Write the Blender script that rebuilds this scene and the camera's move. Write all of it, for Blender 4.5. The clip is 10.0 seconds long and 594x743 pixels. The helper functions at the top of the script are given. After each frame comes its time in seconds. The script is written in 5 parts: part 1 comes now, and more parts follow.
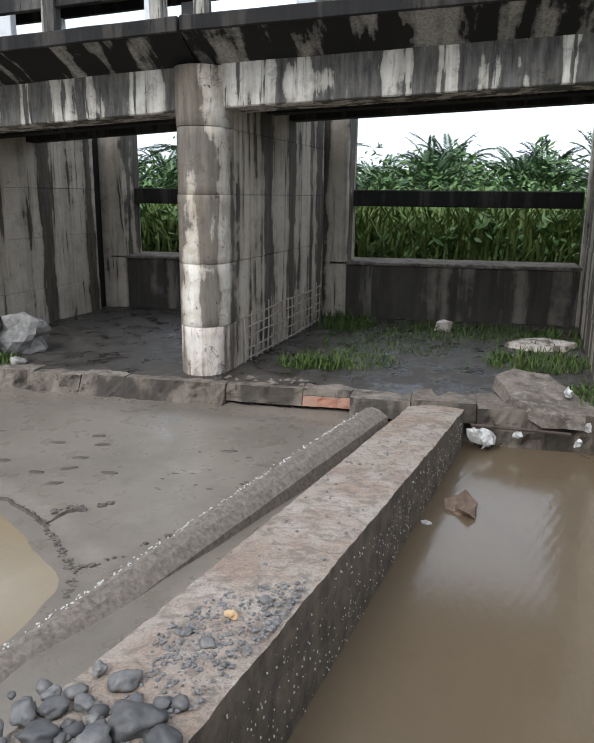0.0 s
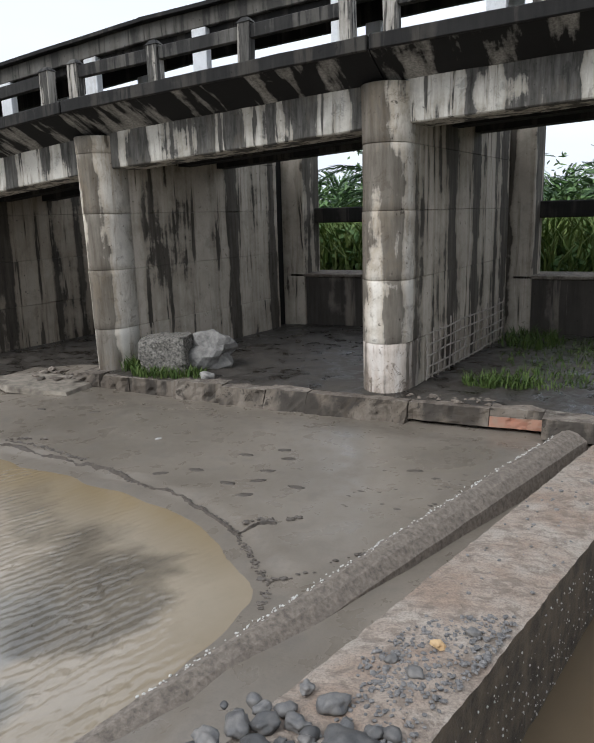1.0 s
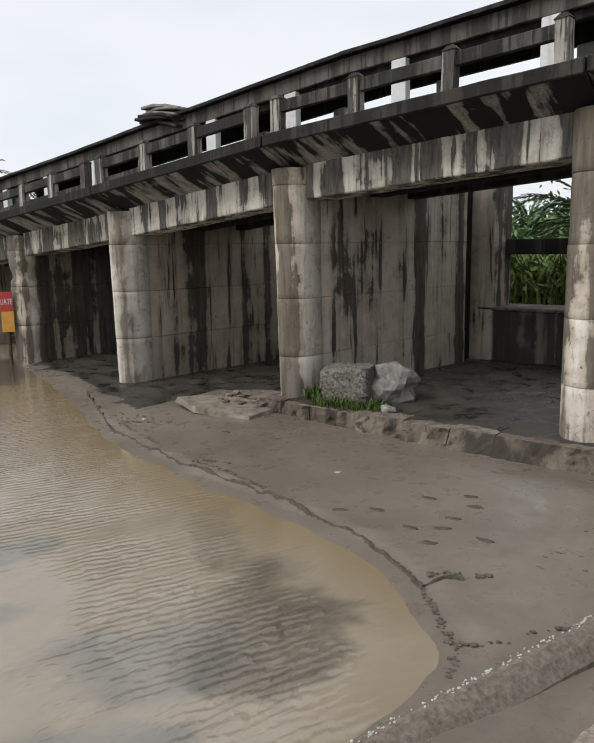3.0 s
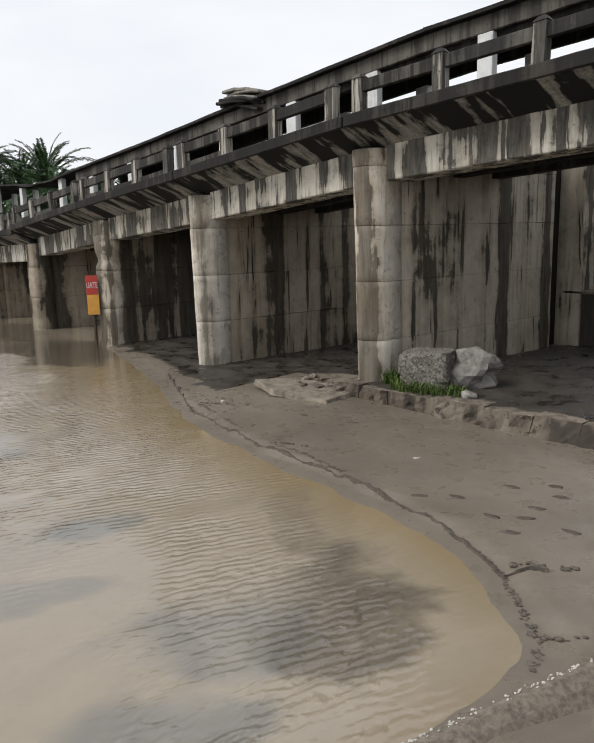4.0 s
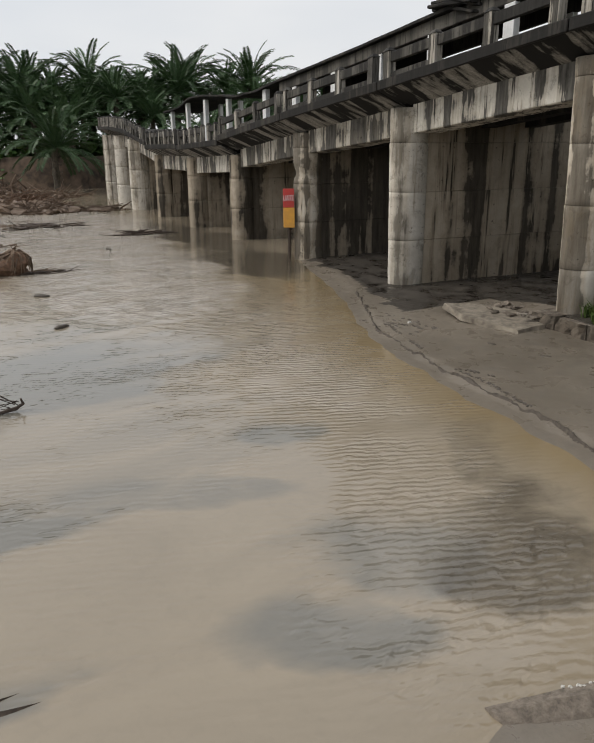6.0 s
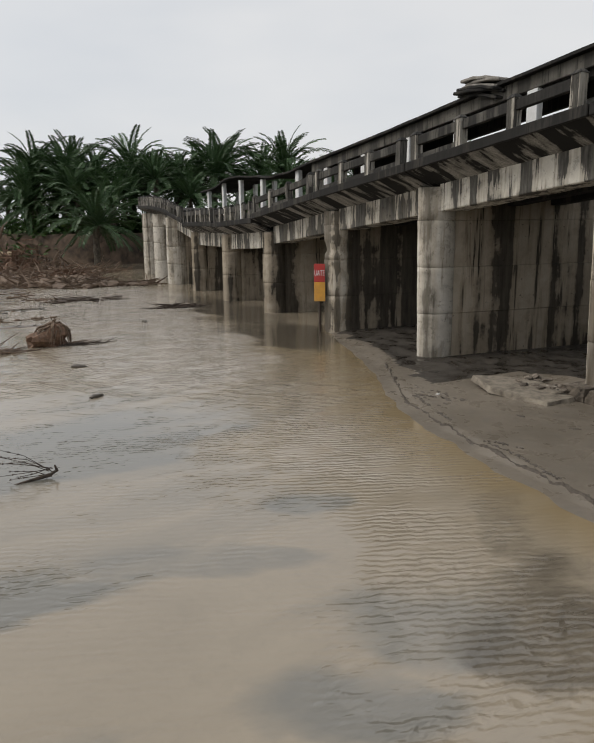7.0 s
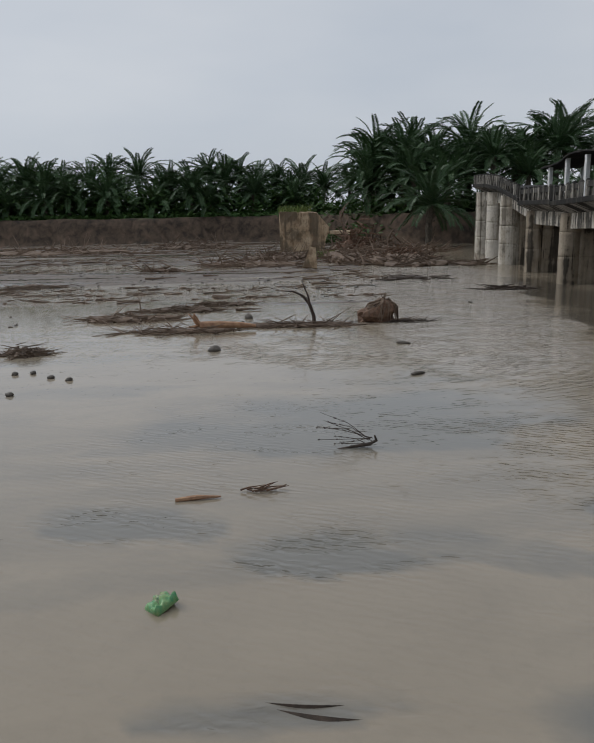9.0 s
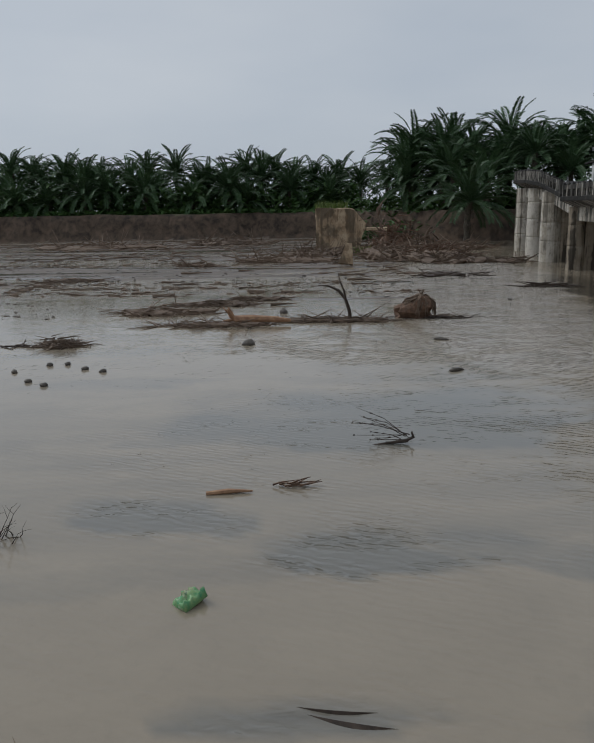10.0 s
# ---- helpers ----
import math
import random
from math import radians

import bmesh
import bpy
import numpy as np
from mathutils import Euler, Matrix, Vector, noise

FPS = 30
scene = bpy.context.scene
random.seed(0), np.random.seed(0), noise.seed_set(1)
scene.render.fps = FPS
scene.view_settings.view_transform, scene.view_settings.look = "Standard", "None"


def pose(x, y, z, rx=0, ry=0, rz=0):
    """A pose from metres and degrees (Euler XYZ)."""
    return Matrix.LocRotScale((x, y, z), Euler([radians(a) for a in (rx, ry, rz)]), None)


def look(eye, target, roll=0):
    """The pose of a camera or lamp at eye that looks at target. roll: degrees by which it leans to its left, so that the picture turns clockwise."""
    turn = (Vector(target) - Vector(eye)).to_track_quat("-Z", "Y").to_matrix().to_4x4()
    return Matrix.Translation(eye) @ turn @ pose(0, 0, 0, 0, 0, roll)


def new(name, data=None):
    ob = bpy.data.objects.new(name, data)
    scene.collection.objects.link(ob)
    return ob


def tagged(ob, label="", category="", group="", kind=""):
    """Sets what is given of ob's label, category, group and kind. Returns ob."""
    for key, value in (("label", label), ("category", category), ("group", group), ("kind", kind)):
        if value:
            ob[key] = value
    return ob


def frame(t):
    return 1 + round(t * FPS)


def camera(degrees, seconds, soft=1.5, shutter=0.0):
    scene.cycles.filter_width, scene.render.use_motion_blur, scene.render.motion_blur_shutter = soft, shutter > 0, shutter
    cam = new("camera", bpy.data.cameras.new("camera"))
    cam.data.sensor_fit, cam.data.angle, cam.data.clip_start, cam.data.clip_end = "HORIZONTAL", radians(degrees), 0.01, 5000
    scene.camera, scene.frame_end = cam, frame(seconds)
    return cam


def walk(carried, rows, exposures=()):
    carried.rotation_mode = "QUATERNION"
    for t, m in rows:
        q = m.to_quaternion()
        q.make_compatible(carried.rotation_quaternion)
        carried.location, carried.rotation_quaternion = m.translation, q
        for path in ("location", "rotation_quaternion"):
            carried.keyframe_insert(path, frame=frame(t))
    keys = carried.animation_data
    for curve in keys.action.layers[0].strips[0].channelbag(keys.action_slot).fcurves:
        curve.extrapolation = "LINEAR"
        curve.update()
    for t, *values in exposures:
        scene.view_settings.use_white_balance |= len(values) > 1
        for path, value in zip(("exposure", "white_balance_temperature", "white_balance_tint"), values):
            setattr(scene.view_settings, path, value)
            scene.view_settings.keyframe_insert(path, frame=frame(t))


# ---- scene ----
cam = camera(45.20, 10.0)
PATH = [
    (0, pose(0.686, -0.127, 3.785, 76.12, -0.56, 11.93)),
    (0.5, pose(0.537, -0.103, 3.767, 75.81, 0.21, 21.73)),
    (1, pose(0.357, -0.078, 3.738, 77.68, 1.57, 25.04)),
    (1.5, pose(0.295, -0.092, 3.779, 77.19, 2.20, 26.89)),
    (2, pose(0.144, 0.048, 3.769, 80.85, 1.48, 32.72)),
    (2.5, pose(0.004, 0.152, 3.756, 82.32, 0.75, 36.51)),
    (2.7, pose(-0.049, 0.121, 3.803, 81.38, 0.81, 37.78)),
    (3.8, pose(-0.102, 0.099, 3.805, 78.85, 0.91, 42.18)),
    (4, pose(-0.156, 0.116, 3.772, 79.03, 1.34, 45.03)),
    (4.5, pose(-0.267, 0.164, 3.783, 77.87, 0.98, 50.62)),
    (5, pose(-0.224, 0.020, 3.839, 73.07, 0.04, 55.23)),
    (5.2, pose(-0.152, 0.061, 3.839, 70.61, -0.12, 57.46)),
    (6.3, pose(-0.213, 0.035, 3.815, 74.09, 0.33, 60.85)),
    (6.5, pose(-0.208, 0.037, 3.800, 75.68, 0.28, 60.40)),
    (7, pose(-0.009, -0.010, 3.851, 78.46, 0.58, 62.75)),
    (7.5, pose(-0.023, -0.030, 3.849, 78.21, 0.51, 67.17)),
    (8, pose(-0.124, 0.001, 3.859, 78.22, 0.66, 72.49)),
    (8.5, pose(-0.131, -0.034, 3.837, 76.95, 1.37, 79.25)),
    (9, pose(-0.029, -0.054, 3.872, 77.22, 1.14, 88.43)),
    (9.5, pose(-0.117, -0.058, 3.824, 76.97, 1.22, 92.04)),
    (10, pose(-0.298, -0.073, 3.732, 77.09, 0.92, 91.27)),
]
EXPOSURES = [(0.0, 0.8, 6000, 10), (0.5, 0.74, 6000, 10), (1.0, 0.5, 6100, 10), (2.5, 0.28, 6550, 10), (4.0, 0.37, 6700, 10), (4.5, 0.29, 6800, 10), (5.0, 0.28, 6800, 10), (6.5, 0.06, 6850, 10), (7.5, -0.03, 6850, 10),
             (8.5, -0.28, 6550, 10), (9.2, -0.43, 6250, 9), (10.0, -0.57, 6150, 8)]
walk(cam, PATH, EXPOSURES)

# ---- world and light: bright overcast sky, soft sun ----
world = bpy.data.worlds.new("overcast_sky")
scene.world = world
world.use_nodes = True
wt = world.node_tree
wt.nodes.clear()
w_out = wt.nodes.new("ShaderNodeOutputWorld")
w_bg = wt.nodes.new("ShaderNodeBackground")
w_sky = wt.nodes.new("ShaderNodeTexSky")
w_hsv = wt.nodes.new("ShaderNodeHueSaturation")
w_sky.sky_type, w_sky.sun_disc = "NISHITA", False
w_sky.sun_elevation, w_sky.sun_rotation = radians(44), radians(205)
w_sky.air_density, w_sky.dust_density, w_sky.ozone_density = 1.0, 2.0, 1.0
w_hsv.inputs["Saturation"].default_value = 0.35
w_mix = wt.nodes.new("ShaderNodeMix")
w_mix.data_type = "RGBA"
w_mix.inputs[0].default_value = 0.8
w_cloud = wt.nodes.new("ShaderNodeTexNoise")
w_cloud.inputs["Scale"].default_value, w_cloud.inputs["Detail"].default_value, w_cloud.inputs["Roughness"].default_value = 1.6, 4.0, 0.5
w_coord = wt.nodes.new("ShaderNodeTexCoord")
w_squash = wt.nodes.new("ShaderNodeMapping")
w_squash.inputs["Scale"].default_value = (1, 1, 3.2)
w_tone = wt.nodes.new("ShaderNodeValToRGB")
w_tone.color_ramp.elements[0].position, w_tone.color_ramp.elements[0].color = 0.36, (0.77, 0.83, 0.92, 1)
w_tone.color_ramp.elements[1].position, w_tone.color_ramp.elements[1].color = 0.66, (0.94, 0.97, 1.02, 1)
w_gain = wt.nodes.new("ShaderNodeVectorMath")
w_gain.operation = "SCALE"
w_gain.inputs["Scale"].default_value = 7.6
wt.links.new(w_coord.outputs["Generated"], w_squash.inputs["Vector"])
wt.links.new(w_squash.outputs["Vector"], w_cloud.inputs["Vector"])
wt.links.new(w_cloud.outputs["Fac"], w_tone.inputs["Fac"])
wt.links.new(w_tone.outputs["Color"], w_gain.inputs[0])
wt.links.new(w_gain.outputs["Vector"], w_mix.inputs[7])
w_bg.inputs["Strength"].default_value = 0.115
wt.links.new(w_sky.outputs["Color"], w_hsv.inputs["Color"])
wt.links.new(w_hsv.outputs["Color"], w_mix.inputs[6])
wt.links.new(w_mix.outputs[2], w_bg.inputs["Color"])
wt.links.new(w_bg.outputs["Background"], w_out.inputs["Surface"])
sun = new("sun", bpy.data.lights.new("sun", "SUN"))
sun.data.energy, sun.data.angle, sun.data.color = 1.5, radians(30), (1.0, 0.97, 0.93)
sun.matrix_world = look((0, 0, 20), (9, 19, 0))

# ---- materials ----


class Mat:
    """A small node builder for one procedural material."""

    def __init__(self, name, rough=0.8, metal=0.0, spec=0.5):
        self.m = bpy.data.materials.new(name)
        self.m.use_nodes = True
        self.t = self.m.node_tree
        self.b = self.t.nodes["Principled BSDF"]
        self.b.inputs["Roughness"].default_value = rough
        self.b.inputs["Metallic"].default_value = metal
        self.b.inputs["Specular IOR Level"].default_value = spec
        self.pos = self.node("ShaderNodeNewGeometry").outputs["Position"]

    def node(self, kind, **props):
        n = self.t.nodes.new(kind)
        for k, v in props.items():
            n.inputs[k].default_value = v
        return n

    def link(self, a, b):
        self.t.links.new(a, b)

    def scaled(self, sx, sy, sz, rot=0.0):
        n = self.node("ShaderNodeMapping")
        n.inputs["Scale"].default_value = (sx, sy, sz)
        n.inputs["Rotation"].default_value = (0, 0, rot)
        self.link(self.pos, n.inputs["Vector"])
        return n.outputs["Vector"]

    def noise(self, vec, scale, detail=4.0, rough=0.55, distort=0.0):
        n = self.node("ShaderNodeTexNoise", Scale=scale, Detail=detail, Roughness=rough, Distortion=distort)
        self.link(vec, n.inputs["Vector"])
        return n.outputs["Fac"]

    def ramp(self, fac, stops):
        n = self.t.nodes.new("ShaderNodeValToRGB")
        els = n.color_ramp.elements
        while len(els) < len(stops):
            els.new(0.5)
        for e, (p, c) in zip(els, stops):
            e.position = p
            e.color = (c, c, c, 1) if isinstance(c, (int, float)) else (*c, 1)
        self.link(fac, n.inputs["Fac"])
        return n.outputs["Color"]

    def mix(self, fac, a, b, mode="MIX"):
        n = self.t.nodes.new("ShaderNodeMix")
        n.data_type, n.blend_type = "RGBA", mode
        for v, s in ((fac, n.inputs[0]), (a, n.inputs[6]), (b, n.inputs[7])):
            if isinstance(v, (int, float)):
                s.default_value = v
            elif isinstance(v, tuple):
                s.default_value = (*v, 1)
            else:
                self.link(v, s)
        return n.outputs[2]

    def math(self, op, a, b=0.0):
        n = self.t.nodes.new("ShaderNodeMath")
        n.operation = op
        for v, s in ((a, n.inputs[0]), (b, n.inputs[1])):
            if isinstance(v, (int, float)):
                s.default_value = v
            else:
                self.link(v, s)
        return n.outputs[0]

    def rand(self):
        return self.node("ShaderNodeObjectInfo").outputs["Random"]

    def color(self, c):
        if isinstance(c, tuple):
            self.b.inputs["Base Color"].default_value = (*c, 1)
        else:
            self.link(c, self.b.inputs["Base Color"])

    def rough(self, r):
        self.link(r, self.b.inputs["Roughness"])

    def bump(self, h, strength=0.4, dist=0.02, prev=None):
        n = self.node("ShaderNodeBump", Strength=strength, Distance=dist)
        self.link(h, n.inputs["Height"])
        if prev is not None:
            self.link(prev, n.inputs["Normal"])
        self.link(n.outputs["Normal"], self.b.inputs["Normal"])
        return n.outputs["Normal"]


def concrete(name, light, dark, streak, lo=0.44, hi=0.5, warm=(0.2, 0.165, 0.125), spots=0.6, vary=0.3, breaks=0.3, patch=0.0):
    """Cast concrete with algae running down it in vertical streaks."""
    m = Mat(name, 0.85, 0.0, 0.22)
    v = m.scaled(1, 1, 1)
    tall = m.scaled(1, 1, 0.035)
    grain = m.noise(v, 26, 6, 0.7)
    blot = m.noise(v, 1.1, 6, 0.65, 0.5)
    run = m.noise(tall, streak, 3, 0.5, 0.1)
    fine = m.noise(m.scaled(1, 1, 0.12), streak * 4, 4, 0.65)
    low = m.noise(v, 2.4, 5, 0.7, 0.3)
    base = m.mix(m.ramp(blot, [(0.38, 0.0), (0.66, 1.0)]), light, tuple(0.68 * a + 0.32 * b for a, b in zip(light, warm)))
    base = m.mix(m.ramp(low, [(0.3, 0.55), (0.5, 0.0)]), base, tuple(0.45 * a + 0.2 * b for a, b in zip(light, warm)))
    base = m.mix(m.ramp(grain, [(0.3, 0.0), (0.75, 0.35)]), base, tuple(c * 0.6 for c in light))
    base = m.mix(m.math("MULTIPLY", m.rand(), vary), base, warm)
    edge = m.math("ADD", run, m.math("MULTIPLY", m.math("SUBTRACT", fine, 0.5), 0.16))
    edge = m.math("ADD", edge, m.math("MULTIPLY", m.math("SUBTRACT", low, 0.5), 0.16))
    edge = m.math("ADD", edge, m.math("MULTIPLY", m.math("SUBTRACT", m.noise(v, 0.75, 3, 0.5), 0.5), breaks))
    thin = m.noise(m.scaled(1, 1, 0.07), streak * 2.9, 4, 0.6, 0.2)
    thin = m.math("ADD", thin, m.math("MULTIPLY", m.math("SUBTRACT", fine, 0.5), 0.3))
    edge = m.math("MINIMUM", edge, m.math("ADD", thin, 0.09))
    mask = m.ramp(edge, [(lo, 1.0), (hi, 0.0)])
    rim = m.ramp(edge, [(lo, 0.0), (hi, 0.6), (hi + 0.09, 0.0)])
    base = m.mix(rim, base, warm)
    base = m.mix(m.math("MULTIPLY", mask, m.ramp(fine, [(0.3, 0.95), (0.75, 0.72)])), base, dark)
    if patch:
        scab = m.math("ADD", m.noise(m.scaled(1.6, 1.6, 0.8), 1.6, 6, 0.65, 0.6), m.math("MULTIPLY", m.math("SUBTRACT", m.rand(), 0.5), 0.12))
        base = m.mix(m.ramp(scab, [(0.54, 0.0), (0.64, patch)]), base, tuple(0.55 * c for c in warm))
        base = m.mix(m.ramp(m.noise(v, 3.4, 6, 0.75, 0.8), [(0.57, 0.0), (0.62, patch)]), base, tuple(1.2 * c for c in dark))
    pit = m.ramp(m.noise(v, 9, 3, 0.6), [(0.66, 0.0), (0.72, spots)])
    base = m.mix(pit, base, tuple(c * 0.5 for c in dark))
    m.color(base)
    m.rough(m.ramp(mask, [(0.0, 0.92), (1.0, 0.8)]))
    n = m.bump(grain, 0.35, 0.008)
    m.bump(blot, 0.5, 0.03, n)
    return m.m


M_PIER = concrete("stained_pier_concrete", (0.6, 0.535, 0.445), (0.022, 0.018, 0.013), 1.4, 0.45, 0.482, (0.26, 0.22, 0.165), 0.5, 0.2)
# heavily stained pier concrete, with the farther bays' shade mixed into its tones
M_PIER_DIM = concrete("dim_stained_pier_concrete", (0.46, 0.4, 0.32), (0.016, 0.013, 0.01), 1.15, 0.462, 0.5, (0.17, 0.135, 0.095), 0.6, 0.3)
M_NOSE = concrete("pale_nose_concrete", (0.76, 0.72, 0.64), (0.07, 0.055, 0.038), 1.5, 0.43, 0.46, (0.34, 0.27, 0.185), 0.8, 0.2, 0.4, 0.38)
M_PALE = concrete("limewashed_concrete", (0.66, 0.61, 0.55), (0.1, 0.08, 0.06), 3.2, 0.43, 0.5, (0.42, 0.34, 0.27), 0.95, 0.1, 0.3, 0.75)
M_CLEAN = concrete("clean_grey_concrete", (0.7, 0.665, 0.6), (0.1, 0.085, 0.064), 2.0, 0.37, 0.45, (0.34, 0.29, 0.22), 0.8, 0.2, 0.3, 0.45)
M_OCHRE = concrete("ochre_concrete", (0.56, 0.44, 0.3), (0.1, 0.075, 0.05), 0.8, 0.4, 0.47, (0.3, 0.2, 0.12), 0.6, 0.1, 0.5, 0.7)
M_BEAM = concrete("streaked_beam_concrete", (0.72, 0.69, 0.62), (0.013, 0.012, 0.011), 2.6, 0.47, 0.5, (0.28, 0.24, 0.18), 0.6, 0.2, 0.55, 0.3)
# blackened edges; also carries the shade of undersides, slots and low sheets
M_DARK = concrete("blackened_shaded_concrete", (0.06, 0.057, 0.052), (0.011, 0.0105, 0.01), 2.0, 0.5, 0.6, (0.05, 0.044, 0.036))
M_RAIL = concrete("mossy_rail_concrete", (0.13, 0.125, 0.114), (0.013, 0.0125, 0.012), 2.6, 0.48, 0.55, (0.06, 0.055, 0.047))
M_FASCIA = concrete("weathered_fascia_concrete", (0.15, 0.142, 0.126), (0.03, 0.028, 0.025), 2.4, 0.45, 0.52, (0.085, 0.077, 0.064), 0.7, 0.3)
M_CAP = concrete("grey_post_concrete", (0.5, 0.475, 0.43), (0.018, 0.017, 0.015), 5.5, 0.48, 0.52, (0.18, 0.16, 0.125), 0.8)
M_WHITE = concrete("white_painted_concrete", (0.74, 0.75, 0.75), (0.3, 0.29, 0.27), 4.0, 0.28, 0.36, (0.5, 0.48, 0.44), 0.2, 0.0)
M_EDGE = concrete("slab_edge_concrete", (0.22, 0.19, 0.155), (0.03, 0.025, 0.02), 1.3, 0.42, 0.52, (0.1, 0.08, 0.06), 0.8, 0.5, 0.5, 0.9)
M_SILL = concrete("damp_sill_concrete", (0.3, 0.27, 0.235), (0.04, 0.035, 0.03), 0.9, 0.5, 0.58)


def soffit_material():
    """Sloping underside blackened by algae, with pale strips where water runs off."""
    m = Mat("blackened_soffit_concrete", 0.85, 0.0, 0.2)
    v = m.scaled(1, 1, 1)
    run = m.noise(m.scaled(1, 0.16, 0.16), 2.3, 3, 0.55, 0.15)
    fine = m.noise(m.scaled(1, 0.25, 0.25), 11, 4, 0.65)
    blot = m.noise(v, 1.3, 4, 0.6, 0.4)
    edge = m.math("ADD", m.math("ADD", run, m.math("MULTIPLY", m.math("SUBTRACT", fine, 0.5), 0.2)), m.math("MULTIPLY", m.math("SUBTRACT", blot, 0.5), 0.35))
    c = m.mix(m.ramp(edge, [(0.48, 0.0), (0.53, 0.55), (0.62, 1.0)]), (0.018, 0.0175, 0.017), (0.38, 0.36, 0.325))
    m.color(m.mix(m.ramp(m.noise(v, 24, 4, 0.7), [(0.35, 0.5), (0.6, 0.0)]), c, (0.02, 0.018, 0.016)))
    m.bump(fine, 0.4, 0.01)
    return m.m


M_SOFFIT = soffit_material()


def slab_material():
    """Broken, water-worn concrete: pale scabs, brown dirt, dark damp."""
    m = Mat("worn_slab_concrete", 0.8)
    v = m.scaled(1, 1, 1)
    big, mid, fine = m.noise(v, 1.5, 6, 0.65, 0.6), m.noise(v, 6, 6, 0.7, 0.6), m.noise(v, 40, 5, 0.7)
    c = m.mix(m.ramp(big, [(0.38, 0.0), (0.6, 1.0)]), (0.085, 0.07, 0.055), (0.24, 0.2, 0.16))
    c = m.mix(m.ramp(mid, [(0.52, 0.0), (0.66, 0.85)]), c, (0.34, 0.31, 0.26))
    c = m.mix(m.ramp(mid, [(0.36, 0.8), (0.46, 0.0)]), c, (0.05, 0.042, 0.034))
    c = m.mix(m.math("MULTIPLY", m.rand(), 0.35), c, (0.13, 0.1, 0.075))
    c = m.mix(m.ramp(fine, [(0.3, 0.5), (0.5, 0.0)]), c, (0.05, 0.04, 0.03))
    m.color(c)
    n = m.bump(mid, 0.9, 0.05)
    m.bump(fine, 0.5, 0.008, n)
    return m.m


M_SLAB = slab_material()


def wall_top_material():
    """Pale sandy concrete of the broken retaining wall."""
    m = Mat("sandy_wall_concrete", 0.95)
    v = m.scaled(1, 1, 1)
    big, mid, fine = m.noise(v, 1.6, 5, 0.6), m.noise(v, 7, 6, 0.7, 0.5), m.noise(v, 55, 5, 0.7)
    c = m.mix(m.ramp(big, [(0.4, 0.0), (0.62, 1.0)]), (0.37, 0.32, 0.265), (0.29, 0.215, 0.16))
    c = m.mix(m.ramp(mid, [(0.4, 0.75), (0.52, 0.0)]), c, (0.17, 0.135, 0.105))
    c = m.mix(m.ramp(fine, [(0.35, 0.6), (0.55, 0.0)]), c, (0.13, 0.1, 0.08))
    m.color(c)
    n = m.bump(mid, 0.8, 0.03)
    m.bump(fine, 0.6, 0.008, n)
    return m.m


M_WALL = wall_top_material()


def honeycomb_material():
    m = Mat("honeycombed_concrete", 0.7)
    v = m.scaled(1, 1, 1)
    c = m.mix(m.ramp(m.noise(v, 5, 5, 0.65), [(0.35, 0.0), (0.65, 1.0)]), (0.055, 0.046, 0.035), (0.15, 0.115, 0.08))
    m.color(c)
    m.bump(m.noise(v, 26, 4, 0.7), 0.8, 0.02)
    return m.m


M_COMB = honeycomb_material()


def mud_material(name, far):
    """Wet river mud; on the far bars drawn out in long wet and drying strips."""
    m = Mat(name, 0.4)
    v = m.scaled(1, 1, 1)
    big, mid, fine = m.noise(v, 0.35, 5, 0.6, 0.6), m.noise(v, 2.6, 5, 0.6, 0.3), m.noise(v, 40, 4, 0.7)
    c = m.mix(m.ramp(big, [(0.38, 0.0), (0.62, 1.0)]), (0.15, 0.128, 0.101), (0.21, 0.18, 0.145))
    c = m.mix(m.ramp(mid, [(0.56, 0.0), (0.74, 0.45)]), c, (0.115, 0.1, 0.085))
    c = m.mix(m.ramp(fine, [(0.3, 0.35), (0.5, 0.0)]), c, (0.1, 0.088, 0.074))
    if far:
        strip = m.noise(m.scaled(1, 0.07, 1, 0.1), 0.75, 6, 0.7, 0.5)
        c = m.mix(m.ramp(strip, [(0.44, 0.0), (0.52, 1.0)]), c, (0.135, 0.105, 0.08))
        c = m.mix(m.ramp(m.noise(v, 1.1, 6, 0.75), [(0.5, 0.0), (0.62, 0.8)]), c, (0.06, 0.047, 0.036))
        m.rough(m.ramp(strip, [(0.46, 0.05), (0.54, 0.55)]))
    else:
        m.rough(m.ramp(mid, [(0.35, 0.22), (0.65, 0.5)]))
    m.color(c)
    n = m.bump(mid, 0.2, 0.04)
    m.bump(fine, 0.2, 0.004, n)
    return m.m


M_MUD = mud_material("wet_mud", False)
M_BAR = mud_material("mud_bar", True)


def silt_material():
    """Dark wet silt on the floor of the bays, toned down further for the deck's shade."""
    m = Mat("dark_wet_silt", 0.3)
    v = m.scaled(1, 1, 1)
    mid, fine = m.noise(v, 1.8, 6, 0.65, 0.4), m.noise(v, 30, 4, 0.7)
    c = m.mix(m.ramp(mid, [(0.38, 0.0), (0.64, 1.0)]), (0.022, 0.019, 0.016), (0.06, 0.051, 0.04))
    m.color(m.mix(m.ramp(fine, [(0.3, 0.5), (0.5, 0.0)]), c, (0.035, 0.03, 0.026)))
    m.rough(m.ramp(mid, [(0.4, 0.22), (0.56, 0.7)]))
    n = m.bump(mid, 0.3, 0.04)
    m.bump(fine, 0.4, 0.008, n)
    return m.m


